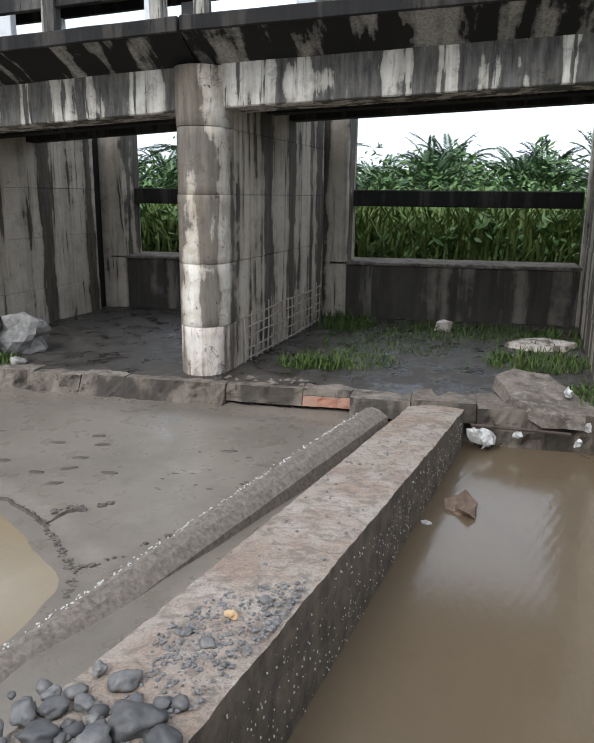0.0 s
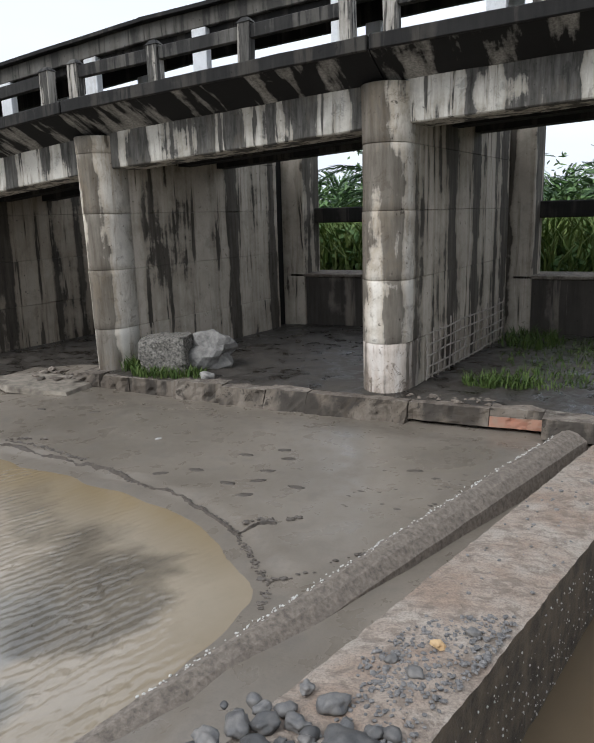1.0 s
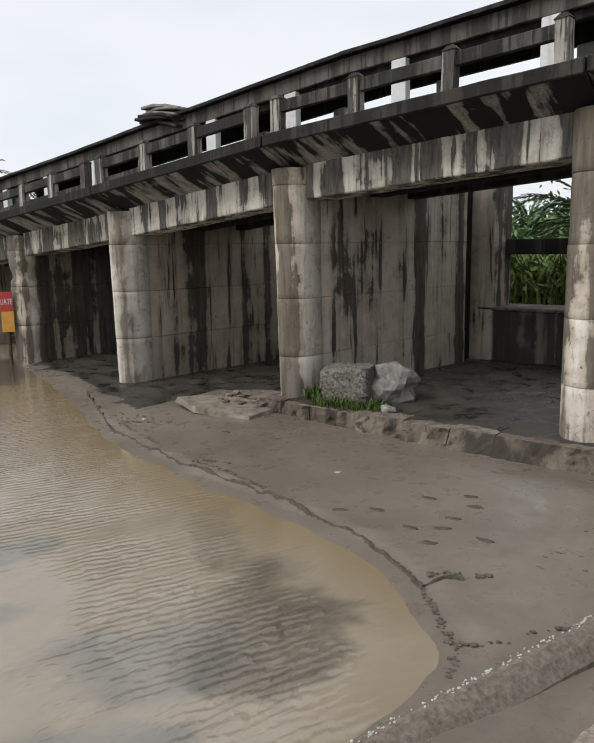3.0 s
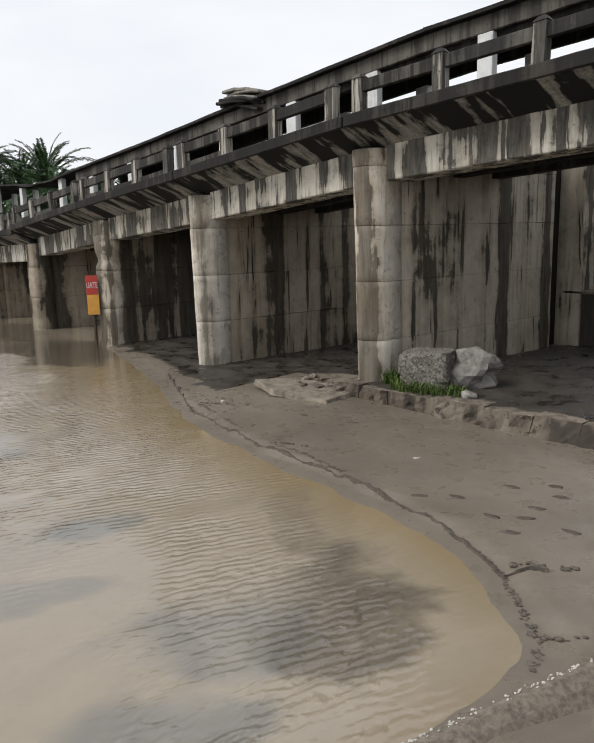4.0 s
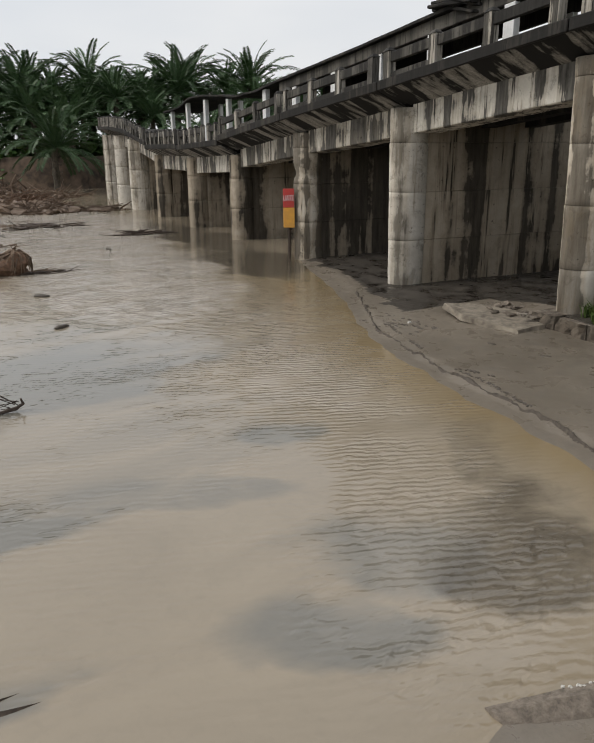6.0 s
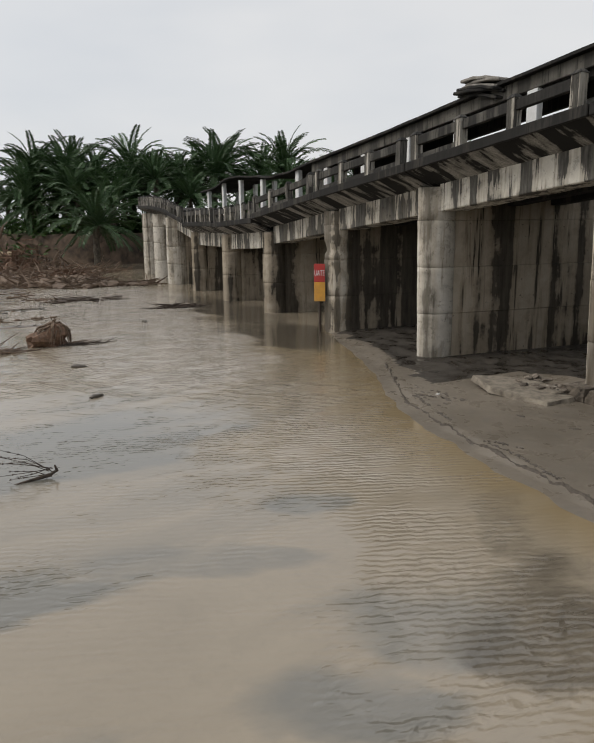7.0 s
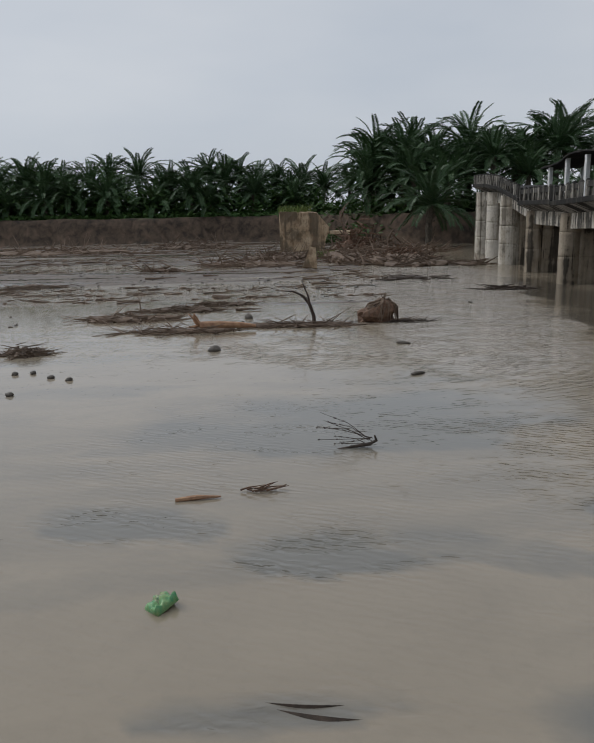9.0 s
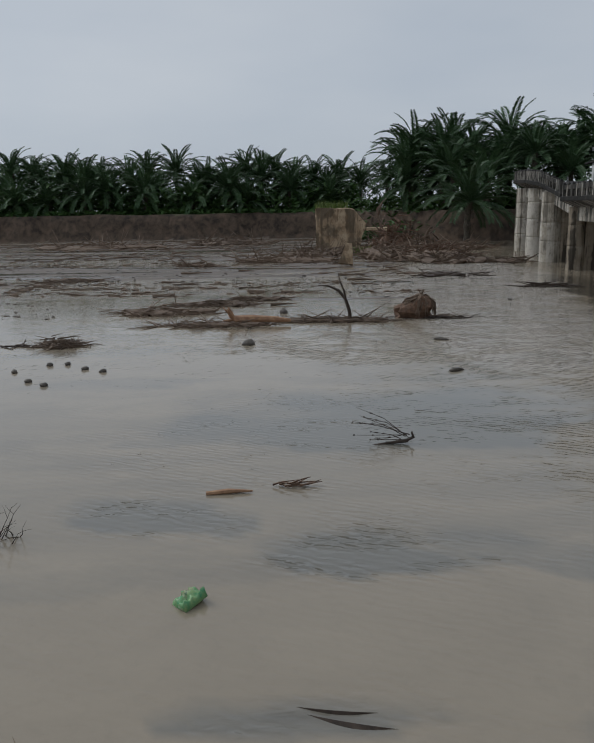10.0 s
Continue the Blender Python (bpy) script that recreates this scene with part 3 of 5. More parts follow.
water_sheet("pool_water", axis([(-0.4, 6, 0.8)]), axis([(1.0, 11.6, 0.8)]), -0.22, "still brown water in the pool beside the wall", True)

# ---- piers ----


def pier(i, x, y, top, foot):
    t = thing("bridge_pier", (x, y, foot), "tall concrete weir pier with rounded nose, streaked black by seepage", "pier", "piers of the weir")
    rng = random.Random(100 + i)
    r = 0.47 if i < 9 else 0.72
    h = top - foot
    lifts = [0.0]
    z = 0.4 - foot + 0.95
    while z < h - 0.25:
        lifts.append(z)
        z += rng.uniform(1.15, 1.32)
    lifts.append(h)
    # nose: half-round column cast in lifts with open joints
    seg = 20
    seed = rng.uniform(0, 90)
    for n_lift, (a, b) in enumerate(zip(lifts, lifts[1:])):
        bm = bmesh.new()
        k = 1 + rng.uniform(-0.02, 0.02)
        steps = max(2, round((b - a) / 0.16))
        rings = [(a + 0.002, r * k * 0.975), (a + 0.012, r * k)] + [(a + (b - a) * q / steps, r * k) for q in range(1, steps)]
        rings += [(b - 0.01, r * k), (b - 0.002, r * k * 0.975)]
        last = None
        for zz, rr in rings:
            ring = []
            bite = 0.3 * smooth(0.28, 0.08, abs(zz + foot - 3.05)) if i == 5 else 0.0
            for s in range(seg + 1):
                ang = math.pi * (1.0 + s / seg)
                q = Vector((math.cos(ang) * 2 + seed, math.sin(ang) * 2, zz * 1.6))
                n = 1 + 0.016 * noise.noise(q) - 0.09 * max(0, noise.noise(q * 2.6) - 0.3)
                n -= bite * (0.7 + 0.9 * noise.noise(q * 4))
                worn = BATTER.get(i, 0.0) * (1 - zz / h) * max(0.0, -math.cos(ang))
                ring.append(bm.verts.new((math.cos(ang) * rr * n + worn, math.sin(ang) * rr * n, zz)))
            for px in (rr, -rr):
                ring.append(bm.verts.new((px + 0.35 * SKEW, 0.35, zz)))
            if last:
                m = len(ring)
                for s in range(m):
                    bm.faces.new((last[s], last[(s + 1) % m], ring[(s + 1) % m], ring[s]))
            else:
                bm.faces.new(ring[::-1])
            last = ring
        bm.faces.new(last)
        ob = part("nose_lift", bm, M_PALE if n_lift == 0 and i in (1, 2) else M_CLEAN if i in (4, 9, 10, 11) else M_PIER_DIM if i > 5 else M_NOSE, t, "limewashed pale base lift" if n_lift == 0 and i in (1, 2) else "", smooth=True)
        for e in ob.data.polygons:
            e.use_smooth = len(e.vertices) == 4
    # wall behind, in bands with joints
    length = BACK - 12.9
    bands = [0.0] + [q for q in lifts[1:-1]] + [h - 0.05]
    for a, b in zip(bands, bands[1:]):
        bm = bmesh.new()
        out = rng.uniform(-0.008, 0.012)
        nx = 14
        verts = []
        for zz in (a + 0.003, a + 0.014, b - 0.012, b - 0.002):
            inset = 0.012 if zz in (a + 0.003, b - 0.002) else 0.0
            row = []
            for side in (1, -1):
                for q in range(nx + 1):
                    f = q / nx if side == 1 else 1 - q / nx
                    yy = 0.36 + f * (length - 0.36)
                    wob = 0.012 * noise.noise(Vector((yy * 1.3, zz * 2, seed)))
                    row.append(bm.verts.new((side * (r - 0.02 + out + wob - inset) + yy * SKEW, yy, zz)))
            verts.append(row)
        m = len(verts[0])
        for r0, r1 in zip(verts, verts[1:]):
            for q in range(m):
                bm.faces.new((r0[q], r0[(q + 1) % m], r1[(q + 1) % m], r1[q]))
        bm.faces.new(verts[0][::-1])
        bm.faces.new(verts[-1])
        part("wall_panel", bm, M_PIER if i < 4 else M_PIER_DIM, t)
    # gate groove, the slot's shade put into near-black concrete, and broader rear pillar
    bm = bmesh.new()
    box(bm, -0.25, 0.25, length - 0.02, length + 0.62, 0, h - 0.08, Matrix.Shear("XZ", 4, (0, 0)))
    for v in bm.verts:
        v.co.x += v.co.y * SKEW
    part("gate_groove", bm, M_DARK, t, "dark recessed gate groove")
    bm = bmesh.new()
    box(bm, -0.5, 0.95, length + 0.6, length + 1.6, 0, h + 0.1, bevel=0.03)
    for v in bm.verts:
        v.co.x += v.co.y * SKEW
    part("rear_pillar", bm, M_PIER, t)
    return t


for i, (px, py, pt, pf) in enumerate(PIERS):
    pier(i, px, py, pt, pf)

# ---- spans: girder, slab, brackets, kerb; railing; gallery on white posts ----


def span_matrix(a, b):
    """Maps u along the span in metres, v backwards, w above the nose top."""
    d = Vector((b[0] - a[0], b[1] - a[1], b[2] - a[2]))
    n = d / math.hypot(d.x, d.y)
    return Matrix(((-n.x * -1, 0, 0, 0), (n.y, 1, 0, 0), (n.z, 0, 1, 0), (0, 0, 0, 1))), math.hypot(d.x, d.y)


def ragged(bm, m, amount, seed):
    for v in bm.verts:
        k = v.co * 2.3 + Vector((seed, 0, 0))
        v.co += Vector((noise.noise(k), noise.noise(k + Vector((9, 0, 0))), noise.noise(k + Vector((0, 9, 0))))) * amount
        v.co = m @ v.co


def cuts(bm, axis_index, n, lo, hi):
    for q in range(1, n):
        co, no = [0, 0, 0], [0, 0, 0]
        co[axis_index], no[axis_index] = lo + (hi - lo) * q / n, 1
        bmesh.ops.bisect_plane(bm, geom=bm.verts[:] + bm.edges[:] + bm.faces[:], plane_co=co, plane_no=no)


def span(i, a, b):
    d0, d1 = STEP.get(i, (0.0, 0.0))
    a, b = (a[0], a[1], a[2] + d0), (b[0], b[1], b[2] + d1)
    m, L = span_matrix(a, b)
    rng = random.Random(400 + i)
    t = thing("bridge_span", a[:3], "sagging concrete deck span with blackened sloping soffit and streaked girder", "bridge deck", "spans of the weir bridge")
    bm = bmesh.new()
    box(bm, 0.36, L - 0.36, -0.12, 0.75, -0.72, 0.06, bevel=0.025)
    cuts(bm, 0, 14, 0, L)
    ragged(bm, m, 0.014, i * 3.1)
    bm.normal_update()
    # downward faces take a plain grey, put in for missing bounce light
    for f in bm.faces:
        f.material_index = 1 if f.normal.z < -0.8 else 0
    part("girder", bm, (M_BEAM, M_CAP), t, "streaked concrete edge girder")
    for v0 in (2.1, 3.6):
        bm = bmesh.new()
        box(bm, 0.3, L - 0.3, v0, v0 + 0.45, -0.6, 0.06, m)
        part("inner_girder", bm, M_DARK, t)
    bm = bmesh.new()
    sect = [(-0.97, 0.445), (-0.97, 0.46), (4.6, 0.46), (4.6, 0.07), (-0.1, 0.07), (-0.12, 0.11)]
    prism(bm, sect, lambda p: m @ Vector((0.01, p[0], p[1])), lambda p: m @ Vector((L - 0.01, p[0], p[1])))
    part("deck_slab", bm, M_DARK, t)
    bm = bmesh.new()
    box(bm, 0.015, L - 0.015, -1.06, -0.75, 0.385, 0.63, bevel=0.02)
    cuts(bm, 0, 12, 0, L)
    ragged(bm, m, 0.012, i * 5.7)
    part("kerb", bm, M_DARK, t, "mossy projecting deck edge")
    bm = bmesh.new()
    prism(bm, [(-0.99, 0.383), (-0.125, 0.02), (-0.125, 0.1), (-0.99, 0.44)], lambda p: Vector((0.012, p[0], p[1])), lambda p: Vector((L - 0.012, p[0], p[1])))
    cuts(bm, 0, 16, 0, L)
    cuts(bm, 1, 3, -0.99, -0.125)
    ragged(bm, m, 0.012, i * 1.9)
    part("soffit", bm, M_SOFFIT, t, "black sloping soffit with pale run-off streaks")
    # railing on the deck edge
    g = thing("concrete_railing", a[:3], "mossy concrete railing with square capped posts on the deck edge", "railing", "railings of the weir bridge")
    bays = 3 if i < 6 else 6 if i < 9 else 11
    us = [0.38 + (L - 0.76) * q / bays for q in range(bays + 1)]
    for u in us:
        bm = bmesh.new()
        w = 0.115 if i < 6 else 0.09
        lean = rng.uniform(-0.03, 0.03) * (1 if i < 5 else 2.5)
        prism(bm, [(-w, -w), (w, -w), (w, w), (-w, w)], lambda p: m @ Vector((u + p[0], -0.93 + p[1], 0.62)),
              lambda p: m @ Vector((u + p[0] + lean, -0.93 + p[1], 1.27)))
        post = part("rail_post", bm, M_CAP, g)
        bm = bmesh.new()
        prism(bm, [(-w - 0.02, -w - 0.02), (w + 0.02, -w - 0.02), (w + 0.02, w + 0.02), (-w - 0.02, w + 0.02)],
              lambda p: m @ Vector((u + p[0] + lean, -0.93 + p[1], 1.272)), lambda p: m @ Vector((u + p[0] * 0.45 + lean, -0.93 + p[1] * 0.45, 1.36)))
        part("post_cap", bm, M_RAIL, post)
    for u0, u1 in zip(us, us[1:]):
        bm = bmesh.new()
        if 5 < i < 9 and rng.random() < 0.2:
            bm.free()
            continue
        box(bm, u0 + 0.117, u1 - 0.117, -1.0, -0.85, 1.0, 1.23, m, 0.01)
        part("rail_beam", bm, M_RAIL, g)
        if 5 < i < 9:
            # added panel: pale stand-in for the bright background seen between the posts
            bm = bmesh.new()
            box(bm, u0 + 0.13, u1 - 0.13, -0.84, -0.76, 0.635, rng.uniform(0.88, 1.0), m, 0.01)
            part("infill_panel", bm, M_CAP, g, "pale panel standing in for the bright gap under the rail")
        elif 2 < i < 6 and rng.random() < 0.7:
            bm = bmesh.new()
            box(bm, u0 + 0.117, u1 - 0.117, -0.98, -0.88, 0.64, 0.76, m, 0.01)
            part("rail_beam", bm, M_RAIL, g)


def gallery(i, a, b):
    """Raised service walkway on white posts along the far side of the deck."""
    a, b = (a[0], a[1], WALKWAY[i]), (b[0], b[1], WALKWAY[i + 1])
    m, L = span_matrix(a, b)
    t = thing("service_gallery", a, "raised concrete service walkway on short white posts over the deck", "walkway", "walkways of the weir")
    ruined = i >= 6
    if not ruined:
        bm = bmesh.new()
        box(bm, 0.0, L, 2.0, 2.16, 2.34, 2.72, bevel=0.02)
        cuts(bm, 0, 12, 0, L)
        ragged(bm, m, 0.015, i * 2.3)
        part("fascia", bm, M_FASCIA, t, "grey weathered fascia with dark runs")
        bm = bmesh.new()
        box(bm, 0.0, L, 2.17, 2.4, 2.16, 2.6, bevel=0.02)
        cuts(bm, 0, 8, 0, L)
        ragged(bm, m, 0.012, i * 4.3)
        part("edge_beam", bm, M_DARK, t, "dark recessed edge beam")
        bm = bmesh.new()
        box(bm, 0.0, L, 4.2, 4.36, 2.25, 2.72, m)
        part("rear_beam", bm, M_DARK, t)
    bm = bmesh.new()
    box(bm, -0.02, L + 0.02, 1.82, 4.5, 2.725, 2.82, bevel=0.01)
    cuts(bm, 0, 8, 0, L)
    if ruined:
        for v in bm.verts:
            v.co.z -= 0.16 * math.sin(math.pi * v.co.x / L) * (1 if i != 7 else -0.6)
    ragged(bm, m, 0.07 if ruined else 0.015, i)
    part("walkway_slab", bm, M_DARK, t)
    for u in {6: (1.7,), 7: (0.5, 4.4), 8: (1.2, 4.9)}.get(i, (1.7, L - 1.5)):
        for v in (2.0, 4.15):
            bm = bmesh.new()
            box(bm, u - 0.19, u + 0.19, v + 0.0, v + 0.22, 0.1 if ruined else 0.46, 2.68 if ruined else 2.34 if v < 3 else 2.25, m, 0.012)
            part("post", bm, M_WHITE, t, "white painted post")


for i, (a, b) in enumerate(zip(PIERS, PIERS[1:])):
    span(i, a, b)
for i, (a, b) in list(enumerate(zip(PIERS, PIERS[1:])))[:9]:
    gallery(i, a, b)

# ---- sills and cross beams between the piers at the rear ----
for i, (a, b) in enumerate(zip(PIERS, PIERS[1:])):
    if i > 5:
        break
    xa, xb = a[0] + 7.2 * SKEW, b[0] + 7.2 * SKEW
    s = thing("gate_sill", (0, 0, 0), "damp concrete sill wall closing the bay", "sill wall", "sills between the piers")
    bm = bmesh.new()
    box(bm, xb + 0.45, xa - 0.45, 20.0, 21.2, -0.5, 1.9, bevel=0.03)
    cuts(bm, 0, 8, xb, xa)
    ragged(bm, Matrix(), 0.02, i)
    part("wall", bm, M_SILL, s)
    bm = bmesh.new()
    box(bm, xb + 0.45, xa - 0.45, 19.9, 21.4, 1.905, 2.0, bevel=0.02)
    part("coping", bm, M_SLAB, s)
    bm = bmesh.new()
    box(bm, xb + 0.95, xa - 0.5, 20.6, 21.0, 3.5, 3.95, bevel=0.03)
    solid("cross_beam", bm, M_DARK, "dark mossy concrete cross beam between rear pillars", "beam", "cross beams")

# ---- apron slab ----


def apron():
    t = thing("apron_slab", (0, 0, 0), "broken concrete apron slab undermined at its edge", "slab", kind="structure")
    rng = random.Random(5)
    edges = [5.2, 3.2, 1.3, 0.2, -0.85, -1.75, -3.2, -5.2, -6.1, -7.1, -8.3, -8.75, -9.5, -10.3, -10.9]
    for a, b in zip(edges, edges[1:]):
        under = -3.4 < b < 0.5
        y0 = (12.08 if b < -0.9 else 11.75 if b < 1 else 11.45) + rng.uniform(-0.05, 0.05)
        toe = 0.0 if b > 0.6 else 0.2 if under else 0.32 if b > -5.5 else 0.32 * (b + 9.5) / 4 if b > -9.4 else 0.0
        zt = 0.4 + rng.uniform(-0.02, 0.02)
        zb = 0.09 if under else -0.3 if b > 1 else -0.12
        red = abs(a + 0.85) < 0.1
        for z0, z1 in ((zb, 0.27), (0.273, zt)) if red else ((zb, zt),):
            bm = bmesh.new()
            box(bm, b + 0.005, a - 0.005, y0, 13.4, z0, z1, bevel=0.006)
            cuts(bm, 0, max(4, round((a - b) / 0.09)), b, a)
            cuts(bm, 2, 3 if red else 6, z0, z1)
            for v in bm.verts:
                if v.co.y < 12.6:
                    k = v.co * 3.1
                    v.co.y -= toe * min(1.0, max(0.0, (0.4 - v.co.z) / 0.4)) * (0.85 + 0.25 * noise.noise(k * 0.7))
                    chip = max(0.0, noise.noise(k * 1.3 + Vector((0, 0, 4))) - 0.2) * 0.2
                    v.co += Vector((0, chip + noise.noise(k) * 0.03 + noise.noise(k * 3.3) * 0.03, noise.noise(k + Vector((5, 5, 5))) * 0.012 - 0.2 * chip))
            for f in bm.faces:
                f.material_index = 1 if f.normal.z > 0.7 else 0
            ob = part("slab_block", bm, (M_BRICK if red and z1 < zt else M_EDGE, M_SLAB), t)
    bm = bmesh.new()
    box(bm, -10.6, 5.0, 12.32, 20.0, -0.2, 0.43)
    cuts(bm, 0, 60, -10.6, 5)
    cuts(bm, 1, 22, 12.32, 20)
    for v in bm.verts:
        if v.co.y < 12.5:
            v.co.y += 0.22 * fbm(v.co.x, 0, 1.3) - (0.25 if v.co.x > 0 else 0)
            if v.co.z > 0.3:
                v.co.z -= 0.03
    ragged(bm, Matrix(), 0.03, 3)
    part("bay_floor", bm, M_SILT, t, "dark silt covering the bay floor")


M_BRICK = plain("reddish_concrete", (0.3, 0.13, 0.08), (0.24, 0.17, 0.12), 4)
apron()

# ---- broken retaining wall and fallen kerb beam ----


def retaining_wall():
    t = thing("retaining_wall", (0, 0, 0), "sandy concrete retaining wall with honeycombed side running to the apron", "wall")
    bm = bmesh.new()
    n = 170
    rows = []
    for q in range(n + 1):
        y = 1.2 + (11.35 - 1.2) * q / n
        c = wall_x(y)
        zt = 0.84 - (y - 4.2) * 0.055
        row = []
        for side, z in ((-1, -0.6), (-1, zt - 0.25), (-1, zt), (-0.5, zt), (0, zt), (0.5, zt), (1, zt), (1, zt - 0.25), (1, -0.9)):
            w = 0.475 - 0.004 * (y - 3)
            k = Vector((side * 3, y * 1.7, z * 3))
            dx = 0.012 * noise.noise(k) + 0.012 * noise.noise(k * 5.0)
            dz = 0.012 * noise.noise(k + Vector((9, 0, 0))) + (0.014 * noise.noise(k * 5.3) if z == zt else 0)
            edge = -0.03 if z == zt and abs(side) == 1 else 0
            row.append(bm.verts.new((c + side * w + dx, y, z + dz + edge)))
        rows.append(row)
    for r0, r1 in zip(rows, rows[1:]):
        for q in range(len(r0) - 1):
            f = bm.faces.new((r0[q], r0[q + 1], r1[q + 1], r1[q]))
            f.material_index = 1 if q >= 6 else 0
    for r, flip in ((rows[0], 0), (rows[-1], 1)):
        bm.faces.new(r if flip else r[::-1])
    bmesh.ops.recalc_face_normals(bm, faces=bm.faces[:])
    part("wall_body", bm, (M_WALL, M_COMB), t)
    bm = bmesh.new()
    rng = random.Random(8)
    for q in range(600):
        y = rng.uniform(2.6, 11.2)
        c = wall_x(y)
        z = rng.uniform(-0.2, 0.7 - (y - 4.2) * 0.055)
        s = rng.uniform(0.004, 0.012)
        rock(bm, (c + 0.478 - 0.004 * (y - 3) + 0.008, y, z), (s * 0.6, s, s), rng, 0.3, 1)
    ob = part("exposed_pebbles", bm, M_CHIP, t, "pale pebbles showing in the wall side")
    tagged(ob, kind="stuff")


M_CHIP = plain("pale_chips", (0.42, 0.4, 0.36), (0.6, 0.58, 0.54), 30, 0.8)
retaining_wall()


def fallen_beam():
    bm = bmesh.new()
    n = 150
    rows = []
    for q in range(n + 1):
        f = q / n
        y = 2.6 + f * 8.05
        x = -0.33 - (10.65 - y) * 0.365
        zt = 0.54 * max(0.0, (y - 3.2) / 7.45) ** 0.8 - (0.15 if y < 3.2 else 0.0)
        row = []
        for k, (ox, oz) in enumerate(((-0.16, -0.5), (-0.12, 0.0), (-0.02, 0.03), (0.1, -0.02), (0.22, -0.12), (0.3, -0.5))):
            s = Vector((k * 2.0, y * 2.2, 3))
            row.append(bm.verts.new((x + ox + 0.012 * noise.noise(s * 0.7) + 0.008 * noise.noise(s * 3.1), y, zt + oz + 0.008 * noise.noise(s * 0.9) + 0.008 * noise.noise(s * 3.7))))
        rows.append(row)
    for r0, r1 in zip(rows, rows[1:]):
        for q in range(5):
            bm.faces.new((r0[q], r0[q + 1], r1[q + 1], r1[q]))
    bm.faces.new(rows[0][::-1])
    bm.faces.new(rows[-1])
    bmesh.ops.recalc_face_normals(bm, faces=bm.faces[:])
    solid("fallen_kerb_beam", bm, M_GRIT, "long fallen concrete kerb beam half sunk in mud", "beam")


M_GRIT = plain("gritty_concrete", (0.1, 0.083, 0.066), (0.25, 0.21, 0.17), 17, 0.85, 0.9)
fallen_beam()

# ---- oil palms ----


def palm_meshes(seed, fronds, length):
    """A crown: upright young fronds in the middle, arching and hanging ones round it."""
    rng = random.Random(seed)
    bm = bmesh.new()
    for q in range(fronds):
        az = q * 2.39996 + rng.uniform(-0.25, 0.25)
        k = q / fronds
        ang = 1.5 - 1.85 * k + rng.uniform(-0.14, 0.14)
        ln = length * rng.uniform(0.88, 1.08) * (0.82 + 0.25 * math.sin(math.pi * k))
        bend = (0.8 + 0.5 * math.sin(math.pi * min(1, k + 0.1))) * rng.uniform(0.8, 1.2)
        d = Vector((math.cos(az), math.sin(az), 0))
        side = Vector((-d.y, d.x, 0))
        twist = rng.uniform(-0.3, 0.3)
        p = d * 0.18
        n = 12
        spine = [p.copy()]
        for s in range(n):
            ang -= bend * (0.4 + 1.2 * s / n) / n
            p = p + (d * math.cos(ang) + Vector((0, 0, math.sin(ang)))) * (ln / n)
            spine.append(p.copy())
        tube(bm, spine[::3], [0.075, 0.06, 0.042, 0.028, 0.012], 3)
        m = 46
        for s in range(3, m + 1):
            f = s / m
            i0 = min(n - 1, int(f * n))
            base = spine[i0].lerp(spine[i0 + 1], f * n - i0)
            tang = (spine[i0 + 1] - spine[i0]).normalized()
            up = side.cross(tang)
            ll = (0.35 + 0.65 * math.sin(math.pi * min(0.9, f * 0.75 + 0.15))) * length * 0.125
            for sd in (-1, 1):
                dirn = (side * sd * 0.8 + tang * 0.75 + up * (rng.uniform(-0.28, 0.12) + twist * sd)).normalized()
                wd = tang * 0.075
                mid = base + dirn * ll * 0.5
                tip = base + dirn * ll + Vector((0, 0, -0.16 * ll))
                bm.faces.new([bm.verts.new(c) for c in (base, mid + wd, tip, mid - wd)])
    return mesh_of(bm, "crown", M_FROND)


def palm_trunk(seed, h):
    rng = random.Random(seed)
    bm = bmesh.new()
    pts, rad = [], []
    for q in range(9):
        f = q / 8
        pts.append((0.15 * math.sin(f * 2 + seed), 0.1 * math.cos(f * 2 + seed) - 0.1, h * f - 0.3 * (1 - f)))
        rad.append(0.34 + rng.uniform(-0.04, 0.05) - 0.04 * f)
    tube(bm, pts, rad, 8)
    for q in range(60):
        f = rng.random()
        a = rng.uniform(0, 6.28)
        b = Vector((math.cos(a) * 0.3, math.sin(a) * 0.3, h * f))
        tube(bm, [b, b + Vector((math.cos(a) * 0.16, math.sin(a) * 0.16, 0.18))], [0.05, 0.03], 3)
    return mesh_of(bm, "trunk", M_TRUNK)


CROWNS = [palm_meshes(11, 34, 5.4), palm_meshes(12, 38, 5.8), palm_meshes(13, 31, 5.2), palm_meshes(14, 36, 5.5)]
TRUNK_H = (2.0, 3.4, 4.6, 6.6)
TRUNKS = [palm_trunk(21 + q, h) for q, h in enumerate(TRUNK_H)]


def palm(x, y, z, kind, trunk, scale, turn):
    t = thing("oil_palm", (x, y, z), "oil palm with a dense crown of arching dark green fronds", "palm tree", "plantation palms")
    t.rotation_euler = (0, 0, turn)
    t.scale = (scale, scale, scale)
    a = new("trunk", TRUNKS[trunk])
    a.parent = t
    c = new("crown", CROWNS[kind])
    c.parent = t
    c.location = (0, 0, TRUNK_H[trunk])


rng = random.Random(77)


